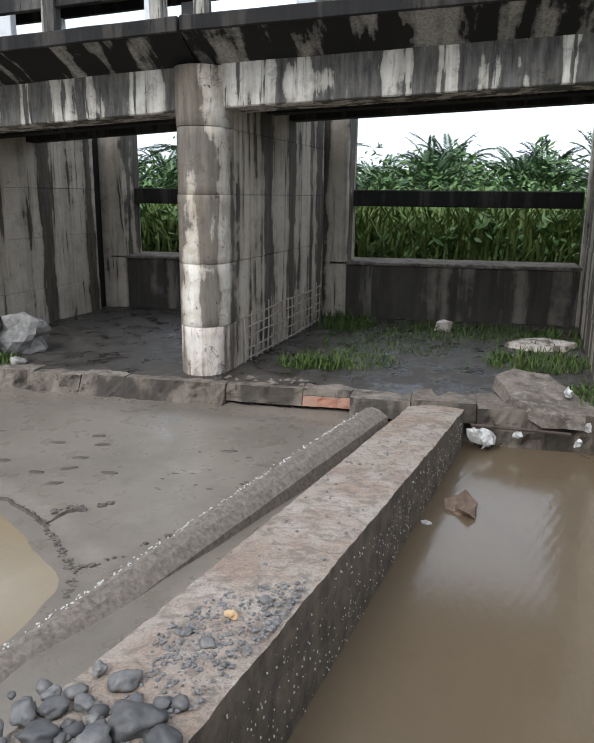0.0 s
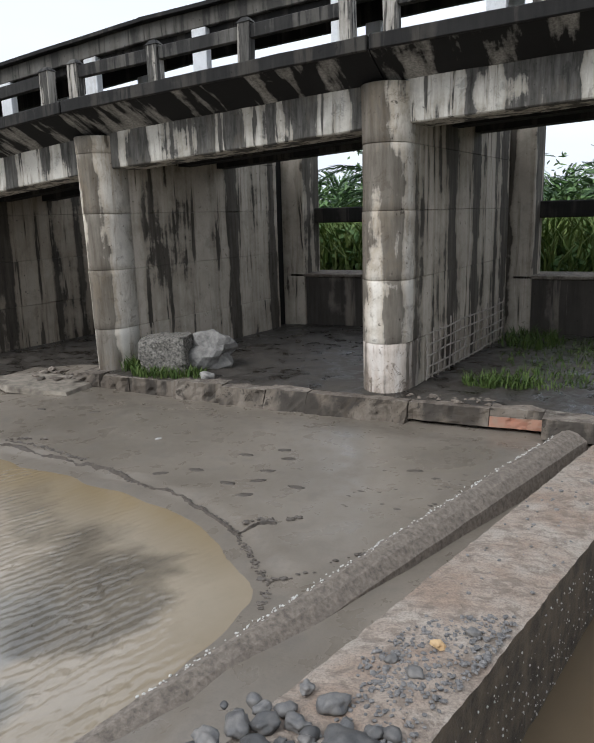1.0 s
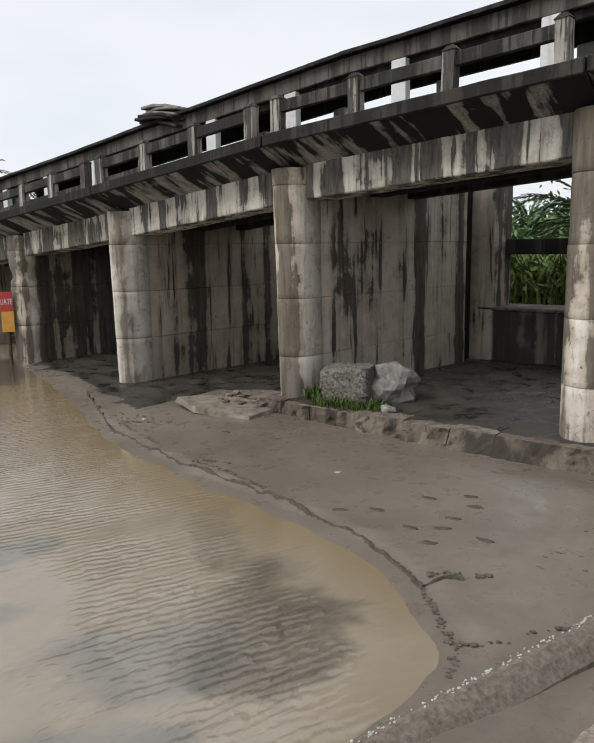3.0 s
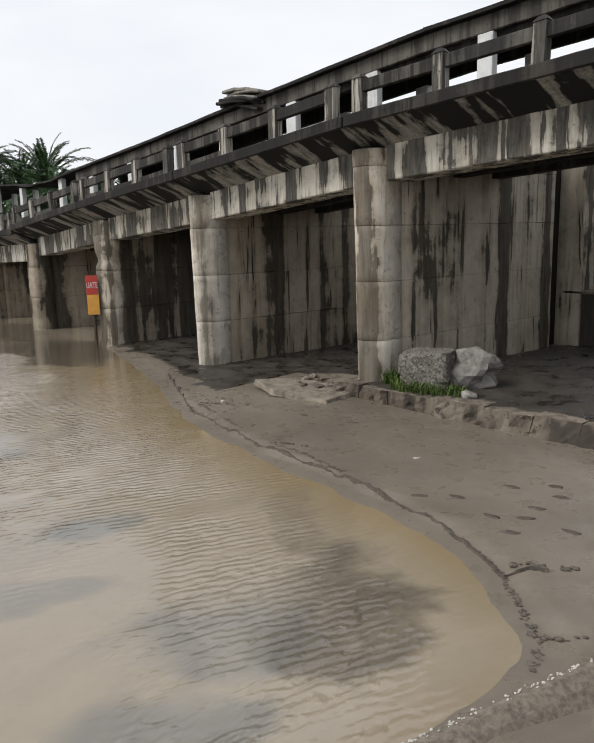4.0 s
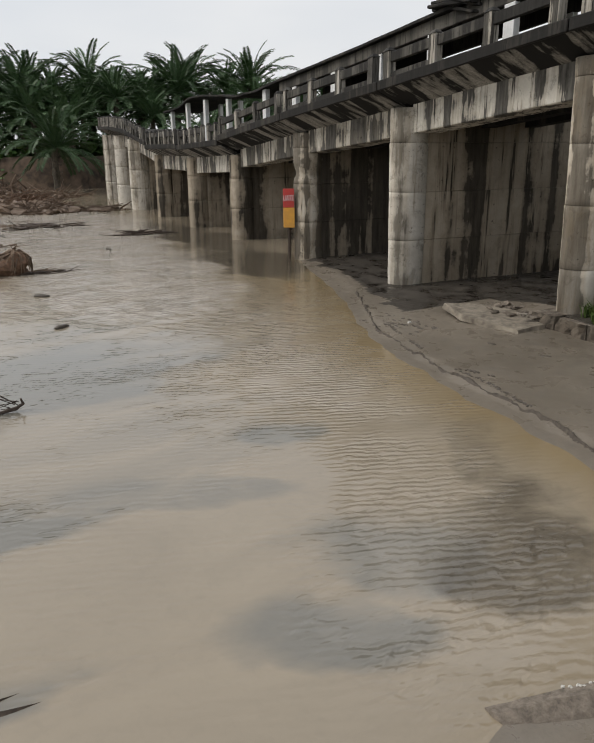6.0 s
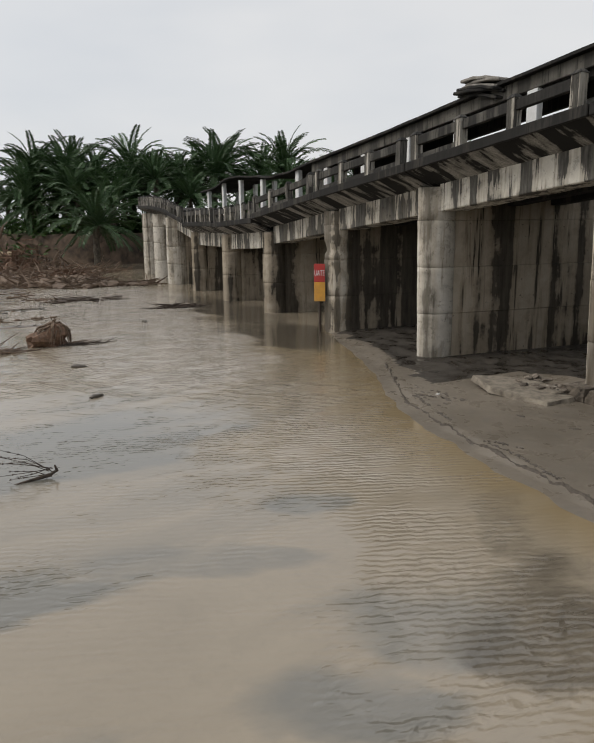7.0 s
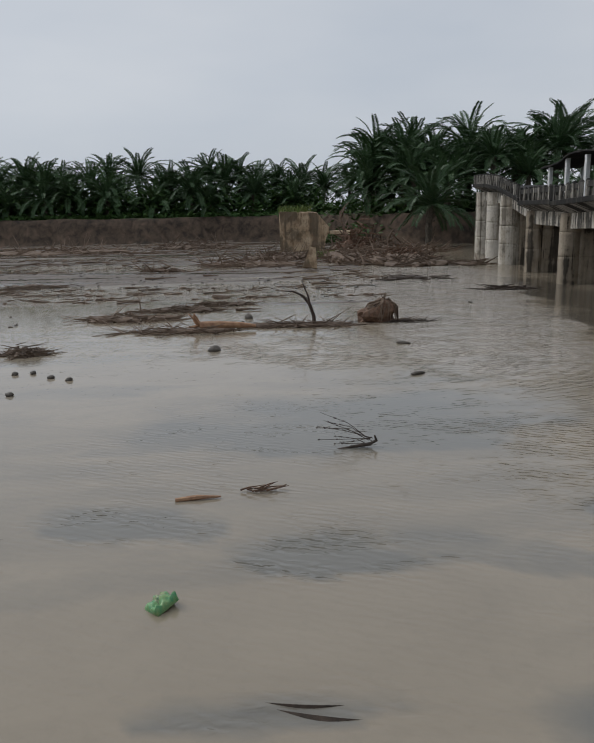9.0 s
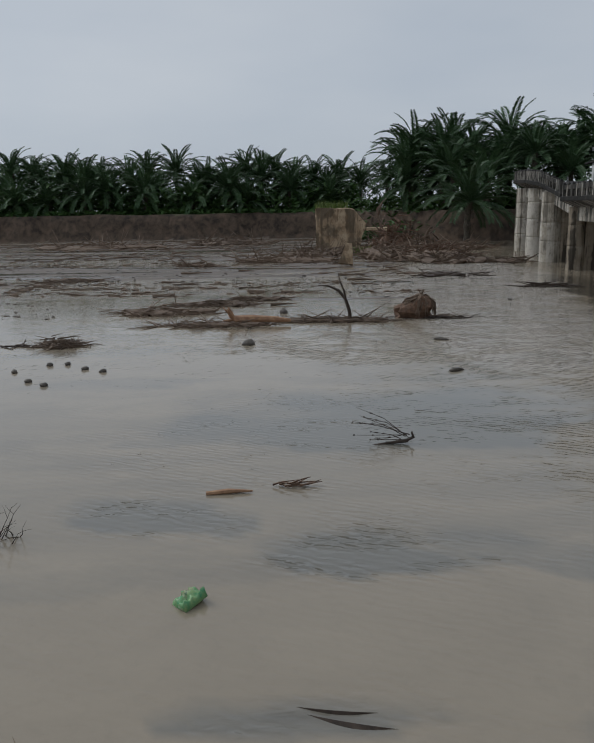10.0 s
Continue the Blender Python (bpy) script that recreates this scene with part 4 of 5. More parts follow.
def palm_row(x0, y0, x1, y1, n, scale, trunks, jitter=1.2):
    for q in range(n):
        f = (q + 0.5) / n
        x, y = x0 + (x1 - x0) * f + rng.uniform(-jitter, jitter), y0 + (y1 - y0) * f + rng.uniform(-jitter, jitter)
        palm(x, y, ground_z(x, y) - 0.1, rng.randrange(4), rng.choice(trunks), scale * rng.uniform(0.88, 1.12), rng.uniform(0, 6.28))


palm_row(-97.5, -66, -97, 4, 15, 0.84, (0, 1))
palm_row(-101.5, -68, -101, 8, 17, 0.92, (1, 2))
palm_row(-107, -72, -106, 12, 17, 0.92, (2, 2, 3))
palm_row(-86, 9, -78.5, 21, 4, 0.95, (1, 2))
palm_row(-89, 9, -80, 30, 6, 0.98, (2, 3))
palm_row(-94, 10, -82, 38, 8, 1.02, (3, 3, 2))
palm_row(-99, 12, -86, 46, 9, 1.12, (3,))
palm_row(-76, 26, -48, 40, 9, 0.85, (2, 3))
palm_row(-80, 36, -40, 52, 12, 0.9, (2, 3))
palm_row(-44, 40, -26, 46, 6, 0.8, (1, 2))
palm_row(-28, 46, 32, 44, 20, 0.64, (0, 1))
palm_row(-30, 54, 36, 54, 20, 0.78, (0, 1))
palm(-72.5, 15.3, 0.6, 1, 1, 1.02, 0.4)
palm(-8.6, 34.5, 1.8, 0, 0, 0.8, 1.1)
palm(-7.8, 38.5, 1.8, 1, 1, 0.8, 2.3)
palm(-10.6, 37.0, 1.8, 3, 1, 0.85, 0.3)

# ---- undergrowth, grass and weeds ----


def leaf_mass(name, label, boxes, size, material, seed):
    """Many small leaves; boxes: x0, x1, y0, y1, height, count. They stand on the ground."""
    r = random.Random(seed)
    verts, faces = [], []
    for x0, x1, y0, y1, h, count in boxes:
        for _ in range(count):
            x, y = r.uniform(x0, x1), r.uniform(y0, y1)
            top = h * (0.55 + 0.45 * noise.noise(Vector((x * 0.35, y * 0.35, seed))) + 0.25 * noise.noise(Vector((x, y, seed))))
            z = ground_z(x, y) + max(0.1, top) * r.random() ** 0.7
            a, b = r.uniform(0, 6.28), r.uniform(-0.9, 0.9)
            u = Vector((math.cos(a), math.sin(a), b)).normalized() * size * r.uniform(0.6, 1.3)
            w = u.cross(Vector((r.uniform(-1, 1), r.uniform(-1, 1), 1))).normalized() * size * 0.32
            c = Vector((x, y, z))
            n = len(verts)
            verts += [c - u, c + w, c + u, c - w]
            faces.append((n, n + 1, n + 2, n + 3))
    me = bpy.data.meshes.new(name)
    me.from_pydata(verts, [], faces)
    me.materials.append(material)
    tagged(new(name, me), label, "undergrowth", kind="stuff")


def blades(name, label, patches, material, seed, floor=None):
    """Bent grass blades; patches: x, y, radius x, radius y, height, count."""
    r = random.Random(seed)
    verts, faces = [], []
    for px, py, rx, ry, h, count in patches:
        for _ in range(count):
            a, q = r.uniform(0, 6.28), math.sqrt(r.random())
            x, y = px + rx * q * math.cos(a), py + ry * q * math.sin(a)
            z = ground_z(x, y) - 0.03 if floor is None else floor
            hh, az, w = h * r.uniform(0.45, 1.1), r.uniform(0, 6.28), 0.012 + 0.012 * h
            d, s = Vector((math.cos(az), math.sin(az), 0)), Vector((-math.sin(az), math.cos(az), 0)) * w
            b = Vector((x, y, z))
            m1, m2 = b + d * hh * 0.12 + Vector((0, 0, hh * 0.55)), b + d * hh * 0.5 + Vector((0, 0, hh * r.uniform(0.75, 1.0)))
            n = len(verts)
            verts += [b - s, b + s, m1 + s * 0.8, m1 - s * 0.8, m2]
            faces += [(n, n + 1, n + 2, n + 3), (n + 3, n + 2, n + 4)]
    me = bpy.data.meshes.new(name)
    me.from_pydata(verts, [], faces)
    me.materials.append(material)
    tagged(new(name, me), label, "grass", kind="stuff")


leaf_mass("bank_undergrowth", "dark scrub under the plantation palms", [(-112, -95, -75, 6, 5.0, 17000), (-96.5, -93.8, -75, 2, 0.7, 3500), (-98, -80, 4, 45, 3.0, 6000),
          (-75, -25, 30, 62, 4.2, 9000)], 0.5, M_SHRUB, 31)
leaf_mass("reed_thicket", "dense green thicket on the land behind the weir", [(-34, 16, 28, 40, 3.3, 15000), (-34, 20, 42, 58, 6.4, 26000), (-12, 9, 22.6, 28, 2.0, 6500)], 0.26, M_BRIGHT, 32)
blades("tall_grass", "tall lush grass growing behind the sill walls", [(-9 + 4 * q, 25, 3.4, 2.9, 2.3, 1500) for q in range(6)] + [(-30 + 5 * q, 25.5, 3.4, 2.6, 2.2, 350) for q in range(5)], M_GRASS, 33)
blades("bay_weeds", "low weeds and grass on the muddy bay floor", [(-1.9, 13.7, 0.7, 0.35, 0.38, 320), (-1.2, 14.3, 1.0, 0.8, 0.3, 380), (-0.6, 16.5, 1.8, 1.5, 0.25, 500), (-1.9, 18.6, 0.8, 1.1, 0.5, 300),
        (1.6, 18.4, 2.0, 1.1, 0.3, 500), (2.6, 15.0, 1.1, 0.9, 0.4, 520), (3.2, 17.6, 0.8, 1.2, 0.4, 240), (3.3, 12.6, 0.5, 0.6, 0.35, 150), (0.9, 15.8, 2.7, 1.9, 0.14, 2600), (0.6, 18.2, 2.8, 1.4, 0.22, 1600)], M_WEED, 34, 0.34)
blades("boulder_grass", "bright grass growing round the boulders on the apron", [(-9.75, 12.7, 0.3, 0.3, 0.42, 130), (-8.9, 12.35, 0.75, 0.22, 0.26, 260), (-8.1, 12.6, 0.3, 0.3, 0.25, 110)], M_WEED, 35, 0.4)
blades("bank_grass", "grass on the edge of the near embankment", [(3.6, 5.2, 0.7, 1.4, 0.4, 420), (3.9, 8.5, 0.6, 1.8, 0.35, 350)], M_GRASS, 36)
blades("dry_bank_grass", "dry grass stalks at the water's edge", [(-3.95, -1.75, 0.12, 0.12, 0.55, 26), (-4.05, -2.05, 0.15, 0.1, 0.3, 20)], M_DRY, 37, 0.0)

# ---- stones, fragments and litter round the apron ----


def one_rock(name, at, size, material, label, category, seed, rough=0.25, sub=3, group="", turn=0.0, tilt=0.0):
    bm = bmesh.new()
    rock(bm, (0, 0, 0), size, random.Random(seed), rough, sub)
    ob = solid(name, bm, material, label, category, group, smooth=sub > 1 and rough < 0.3)
    ob.location, ob.rotation_euler = at, (tilt, 0, turn)
    return ob


def block_chunk():
    bm = bmesh.new()
    bmesh.ops.create_cube(bm, size=1.0)
    bmesh.ops.subdivide_edges(bm, edges=bm.edges[:], cuts=9, use_grid_fill=True)
    for v in bm.verts:
        n = v.co.copy()
        r = n.length
        v.co = n.lerp(n.normalized() * 0.62, 0.45 * smooth(0.55, 0.86, r))
        k = n * 3.0
        v.co *= 1 + 0.09 * noise.noise(k) + 0.06 * noise.noise(k * 3.1) + 0.05 * noise.noise(k * 7.0)
        v.co = Vector((v.co.x * 1.12, v.co.y * 0.8, v.co.z * 0.86))
    ob = solid("concrete_boulder", bm, M_AGG, "broken block of pebbly concrete lying on the apron", "boulder")
    ob.location, ob.rotation_euler = (-9.05, 13.0, 0.77), (0.05, -0.04, 0.25)


block_chunk()
one_rock("boulder", (-8.25, 13.5, 0.78), (0.62, 0.42, 0.45), M_ROCK, "rounded grey boulder resting against the broken block", "boulder", 53, 0.3, 3, "", 0.2, 0.1)
one_rock("stone", (-7.72, 12.5, 0.46), (0.17, 0.13, 0.1), M_ROCK, "small grey stone on the apron edge", "stone", 42)
one_rock("pale_rock", (0.66, 18.3, 0.55), (0.24, 0.2, 0.26), M_PALE, "pale angular rock on the weedy bay floor", "rock", 43, 0.4, 1)


def flat_fragment(name, outline, z, thick, at, tilt, material, label):
    bm = bmesh.new()
    n = len(outline)
    a = [bm.verts.new((x, y, -thick / 2)) for x, y in outline]
    b = [bm.verts.new((x * 0.95, y * 0.95, thick / 2)) for x, y in outline]
    bm.faces.new(a[::-1])
    bm.faces.new(b)
    for q in range(n):
        bm.faces.new((a[q], a[(q + 1) % n], b[(q + 1) % n], b[q]))
    bmesh.ops.triangulate(bm, faces=bm.faces[:])
    bmesh.ops.subdivide_edges(bm, edges=bm.edges[:], cuts=3, use_grid_fill=True)
    for v in bm.verts:
        v.co += Vector((noise.noise(v.co * 5), noise.noise(v.co * 5 + Vector((4, 0, 0))), noise.noise(v.co * 4) * 0.6)) * 0.035
    ob = solid(name, bm, material, label, "concrete fragment")
    ob.location, ob.rotation_euler = (at[0], at[1], z), tilt
    return ob


flat_fragment("concrete_plate", [(-0.8, -0.15), (-0.3, -0.5), (0.5, -0.42), (0.85, 0.0), (0.3, 0.4), (-0.4, 0.35)], 0.5, 0.12, (2.85, 16.8), (0.05, -0.03, 0), M_PALE,
              "pale flat concrete plate lying in the weeds")
flat_fragment("broken_slab", [(-0.75, 0.5), (-0.55, -0.3), (-0.1, -0.85), (0.55, -0.8), (0.62, -0.1), (0.25, 0.75), (-0.35, 0.9)], 0.5, 0.22, (2.35, 12.1), (0.2, 0.06, 0.1), M_SLAB,
              "tilted broken slab fragment overhanging the apron edge")
M_PLATE = plain("dusty_concrete", (0.09, 0.075, 0.058), (0.31, 0.27, 0.215), 4.5, 0.9, 0.7)
flat_fragment("cracked_plate", [(-1.25, -0.2), (-0.3, -0.62), (1.2, -0.55), (1.3, 0.3), (0.4, 0.75), (-0.7, 0.45)], 0.2, 0.13, (-11.7, 11.6), (0.03, 0.06, 0.12), M_PLATE,
              "pale cracked concrete plate at the foot of the apron")
fr = random.Random(55)
for q in range(16):
    x, y = fr.uniform(-12.2, -10.2), fr.uniform(11.6, 12.6)
    one_rock("rubble_piece", (x, y, 0.3 + fr.uniform(-0.05, 0.06)), (fr.uniform(0.08, 0.2), fr.uniform(0.05, 0.12), fr.uniform(0.03, 0.07)), M_SLAB,
             "small broken concrete rubble on the cracked plate", "rubble", 500 + q, 0.4, 1, "rubble by the apron", fr.uniform(0, 3))
for q in range(22):
    x = fr.uniform(-3.4, -1.8)
    one_rock("rubble_piece", (x, 12.25 + fr.uniform(0, 0.4), 0.41), (fr.uniform(0.04, 0.12), fr.uniform(0.03, 0.08), fr.uniform(0.015, 0.035)), M_SLAB,
             "thin broken concrete flake at the pier foot", "rubble", 540 + q, 0.4, 1, "rubble at the pier", fr.uniform(0, 3))

# exposed reinforcement on the foot of the pier wall
lat = thing("exposed_rebar_grid", (-3.85 + 0.5, 13.5, 0.4), "grid of exposed pale reinforcement bars on the pier foot", "rebar grid")
for q in range(17):
    yy = 0.1 + q * 0.33
    bm = bmesh.new()
    lean = fr.uniform(-0.03, 0.03)
    xx = (yy + 0.6) * SKEW
    tube(bm, [(xx, yy, 0), (xx + 0.02, yy + lean, 0.55), (xx + 0.01, yy + lean * 2, 1.1 + fr.uniform(-0.12, 0.08))], [0.022, 0.02, 0.018], 5)
    part("upright_bar", bm, M_REBAR, lat)
for q in range(5):
    bm = bmesh.new()
    z = 0.12 + q * 0.22
    tube(bm, [((0.1 + k * 1.05 + 0.6) * SKEW + 0.045, 0.1 + k * 1.05, z + fr.uniform(-0.03, 0.03)) for k in range(6)], [0.018] * 6, 5)
    part("cross_bar", bm, M_REBAR, lat)

# gravel and stones lying on the retaining wall


def wall_top_z(y):
    return 0.84 - (y - 4.2) * 0.055


def gravel():
    r = random.Random(61)
    bm = bmesh.new()
    for q in range(900):
        if q < 520:
            a, k = r.uniform(0, 6.28), math.sqrt(r.random())
            x, y = -0.62 + 0.42 * k * math.cos(a) + 0.25 * (k * math.sin(a)), 4.2 + 0.62 * k * math.sin(a)
        elif q < 800:
            y = r.uniform(2.7, 4.0)
            x = wall_x(y) + r.uniform(-0.1, 0.42)
        else:
            y = r.uniform(4, 10.5)
            x = wall_x(y) + r.uniform(-0.45, 0.45)
        x = min(x, wall_x(y) + 0.44 - 0.06 * r.random())
        s = r.uniform(0.006, 0.02) * (1.5 if r.random() < 0.1 else 1)
        rock(bm, (x, y, wall_top_z(y) + s * 0.3), (s, s * r.uniform(0.7, 1.2), s * 0.6), r, 0.3, 1)
    tagged(solid("gravel", bm, M_GRAVEL, "loose grey gravel scattered on the wall top", "gravel"), kind="stuff")


M_GRAVEL = plain("grey_gravel", (0.07, 0.07, 0.07), (0.24, 0.225, 0.21), 28, 0.7)
gravel()
one_rock("ochre_stone", (-0.68, 4.22, 0.87), (0.05, 0.035, 0.03), M_YELLOW, "small ochre stone lying among the gravel", "stone", 62, 0.35, 2)
for q, (x, y, s) in enumerate([(-0.5, 4.5, 0.055), (-0.92, 3.95, 0.05), (-0.74, 3.86, 0.065), (-1.08, 3.32, 0.1), (-1.3, 3.42, 0.06), (-0.85, 2.98, 0.16), (-1.02, 2.8, 0.12), (-1.2, 3.08, 0.08),
                               (-1.36, 3.0, 0.09), (-1.5, 2.92, 0.1), (-1.32, 2.76, 0.11), (-1.1, 2.98, 0.06), (-0.66, 2.9, 0.1), (-1.45, 3.12, 0.06), (-1.6, 2.75, 0.09), (-0.78, 3.2, 0.06), (-1.22, 2.9, 0.05), (-0.95, 2.62, 0.12)]):
    one_rock("river_stone", (x, y, wall_top_z(y) + s * 0.35), (s * 1.0, s * 0.72, s * 0.55), M_PEBBLE, "smooth grey river stone piled on the wall end", "stone", 620 + q, 0.27, 3,
             "river stones on the wall", q * 1.3)

sr = random.Random(66)
for q in range(34):
    x, y, s = sr.uniform(-1.75, -0.6), sr.uniform(2.45, 3.25), sr.uniform(0.025, 0.06)
    one_rock("river_stone", (x, y, wall_top_z(y) + s * 0.3), (s * 1.2, s * 0.9, s * 0.7), M_PEBBLE, "small grey river stone piled on the wall end", "stone", 900 + q, 0.24, 2,
             "river stones on the wall", q * 1.7)

# litter in the pool corner
for q, (x, y, z, s) in enumerate([(1.36, 11.25, 0.02, 0.2), (1.46, 11.2, -0.08, 0.12), (1.28, 11.22, 0.1, 0.1), (1.95, 11.3, 0.06, 0.08), (2.85, 11.15, 0.05, 0.09), (2.75, 11.9, 0.66, 0.1), (3.0, 11.5, 0.2, 0.1)]):
    one_rock("plastic_litter", (x, y, z), (s, s * 0.5, s * 0.8), M_TRASH, "crumpled dirty white plastic caught on the apron edge", "litter", 700 + q, 0.45, 2, "plastic litter", q)
bm = bmesh.new()
tube(bm, [(1.2, 11.33, 0.17), (2.0, 11.3, 0.16), (2.75, 11.3, 0.14)], [0.03, 0.03, 0.028], 6)
solid("iron_rod", bm, M_TWIG, "dark iron rod sticking out along the apron edge", "rod")
one_rock("mud_clump", (1.05, 8.9, -0.2), (0.22, 0.35, 0.14), M_WOOD, "brown clump of straw stuck beside the pool wall", "clump", 730, 0.4, 2)
for q, (x, y) in enumerate([(-4.98, 10.85), (-6.8, 9.4), (-12.5, 9.95), (0.62, 8.3)]):
    one_rock("litter_scrap", (x, y, 0.09 if q < 3 else -0.2), (0.08, 0.05, 0.03), M_TRASH, "small white scrap of litter on the mud", "litter", 740 + q, 0.4, 1, "scraps on the mud", q)

# ---- mud scarp: broken crumbs along the waterline, prints in the mud ----


LIP = [(-16.1, 11.0), (-14.0, 9.9), (-12.5, 9.08), (-10.9, 8.68), (-9.3, 8.27), (-8.1, 8.15), (-6.95, 7.97), (-5.92, 7.7), (-5.04, 7.51), (-4.5, 7.25), (-3.75, 6.77), (-3.6, 7.02), (-3.35, 7.1)]


def mud_lip():
    """The thin torn edge of the mud sheet above the waterline, coloured dark for the shadow under it."""
    bm = bmesh.new()
    last = None
    k = 0.0
    for (ax, ay), (bx, by) in zip(LIP, LIP[1:]):
        L = math.hypot(bx - ax, by - ay)
        nx, ny = -(by - ay) / L, (bx - ax) / L
        n = max(3, int(L / 0.035))
        for q in range(n):
            f = q / n
            k += L / n
            off = 0.06 * noise.noise(Vector((k * 1.1, 0, 1))) + 0.05 * noise.noise(Vector((k * 4.5, 0, 2))) + 0.02 * noise.noise(Vector((k * 14, 0, 2)))
            x, y = ax + (bx - ax) * f + nx * off, ay + (by - ay) * f + ny * off
            w = 0.012 + 0.035 * max(0.0, noise.noise(Vector((k * 2.3, 5, 0))) + 0.35) + 0.02 * noise.noise(Vector((k * 11, 7, 0)))
            w = max(0.008, w)
            z = max(0.0, ground_z(x, y))
            row = [bm.verts.new((x + nx * o, y + ny * o, z + dz)) for o, dz in ((w, -0.03), (w * 0.7, 0.02 + w * 0.3), (-w * 0.5, 0.022 + w * 0.5), (-w, -0.03))]
            if last:
                for e in range(3):
                    bm.faces.new((last[e], last[e + 1], row[e + 1], row[e]))
            last = row
    solid("mud_lip", bm, M_CRUMB, "torn lip of the mud sheet along the waterline, dark as its shadow line", "mud edge")


def scarp():
    r = random.Random(65)
    line = [(-13.3, 9.75), (-12.2, 9.3), (-10.8, 8.85), (-9.1, 8.42), (-8.6, 8.42), (-7.83, 8.25), (-6.96, 8.05), (-5.78, 7.66), (-4.8, 7.38), (-4.2, 7.1), (-3.8, 6.85), (-3.3, 6.3), (-2.85, 5.85), (-2.7, 5.4)]
    bm = bmesh.new()
    for (ax, ay), (bx, by) in zip(line, line[1:]):
        L = math.hypot(bx - ax, by - ay)
        for q in range(int(L / 0.016)):
            f = r.random()
            x, y = ax + (bx - ax) * f, ay + (by - ay) * f
            if noise.noise(Vector((x * 1.1, y * 1.1, 4))) < -0.12 and x < -3.9:
                continue
            x, y = x + r.gauss(0, 0.025), y + r.gauss(0, 0.022)
            s = r.uniform(0.005, 0.02)
            rock(bm, (x, y, max(0.0, ground_z(x, y)) + 0.004), (s * 1.8, s, s * 0.8), r, 0.35, 1)
    for px, py, qx, qy in ((-3.8, 6.95, -3.6, 7.15), (-3.6, 7.15, -3.4, 7.1), (-3.3, 7.25, -3.2, 7.4), (-9.3, 8.5, -8.6, 8.75), (-12.6, 9.6, -12.0, 9.9), (-3.0, 5.9, -2.5, 6.1), (-2.4, 6.4, -1.9, 7.0)):
        for q in range(16):
            f = r.random()
            s = r.uniform(0.01, 0.03)
            x, y = px + (qx - px) * f + r.gauss(0, 0.02), py + (qy - py) * f + r.gauss(0, 0.02)
            rock(bm, (x, y, ground_z(x, y) + 0.01), (s * 1.5, s, s * 0.8), r, 0.35, 1)
    for q in range(90):
        x, y = r.uniform(-3.4, -1.0), r.uniform(7.0, 9.6)
        if noise.noise(Vector((x, y, 8))) > 0.05:
            s = r.uniform(0.008, 0.03)
            rock(bm, (x, y, ground_z(x, y)), (s * 2, s, s * 0.4), r, 0.35, 1)
    for q in range(60):
        x, y = r.uniform(-13.6, -11.6), r.uniform(9.3, 10.2)
        s = r.uniform(0.01, 0.045)
        rock(bm, (x, y, ground_z(x, y)), (s * 2, s, s * 0.5), r, 0.35, 1)
    tagged(solid("mud_crumbs", bm, M_CRUMB, "dark crumbling mud along the cut waterline", "mud"), kind="stuff")


M_CRUMB = plain("dark_wet_mud_and_shade", (0.05, 0.042, 0.034), (0.12, 0.1, 0.08), 12, 0.6)
mud_lip()
scarp()
for q, (x, y) in enumerate([(-4.95, 9.17), (-4.25, 9.25), (-5.78, 8.05), (-5.34, 8.35), (-4.32, 8.67), (-4.27, 8.29), (-4.63, 8.05), (-4.49, 9.59), (-4.2, 7.75), (-3.65, 8.24), (-2.3, 9.4), (-9.0, 10.4), (-10.2, 10.2)]):
    one_rock("mud_dent", (x, y, ground_z(x, y) + 0.002), (0.12, 0.06, 0.008), M_CRUMB, "dark shallow dent trodden in wet mud", "mud dent", 760 + q, 0.2, 2, "dents in the mud", 0.3 * (q % 3))

# ---- gauge board ----
g = thing("gauge_board", (-22.75, 12.6, 0), "red and amber water gauge board on a thin dark post", "gauge board")
bm = bmesh.new()
g.rotation_euler = (0, 0, radians(52))
box(bm, -0.2, 0.2, -0.03, 0.0, 1.85, 2.5, bevel=0.01)
part("red_panel", bm, M_RED, g, "red panel with worn white letters")
bm = bmesh.new()
box(bm, -0.19, 0.21, -0.03, 0.0, 1.15, 1.845, bevel=0.01)
part("amber_panel", bm, M_AMBER, g, "amber panel")
bm = bmesh.new()
tube(bm, [(0.0, 0.07, -0.5), (0.0, 0.06, 1.2), (0.0, 0.06, 2.4)], [0.06, 0.06, 0.06], 6)
part("post", bm, M_TWIG, g, "dark thin post")


def lettering(body, size, at, parent):
    cu = bpy.data.curves.new("lettering", "FONT")
    cu.body, cu.size, cu.extrude = body, size, 0.004
    cu.align_x = "CENTER"
    tmp = bpy.data.objects.new("lettering", cu)
    scene.collection.objects.link(tmp)
    bpy.context.view_layer.update()
    me = bpy.data.meshes.new_from_object(tmp.evaluated_get(bpy.context.evaluated_depsgraph_get()))
    bpy.data.objects.remove(tmp)
    me.materials.clear()
    me.materials.append(M_LETTER)
    ob = new("lettering", me)
    ob.parent = parent
    ob.location, ob.rotation_euler, ob.scale = at, (radians(90), 0, 0), (1, 1.75, 1)


lettering("UATE", 0.16, (0.0, -0.036, 2.08), g)

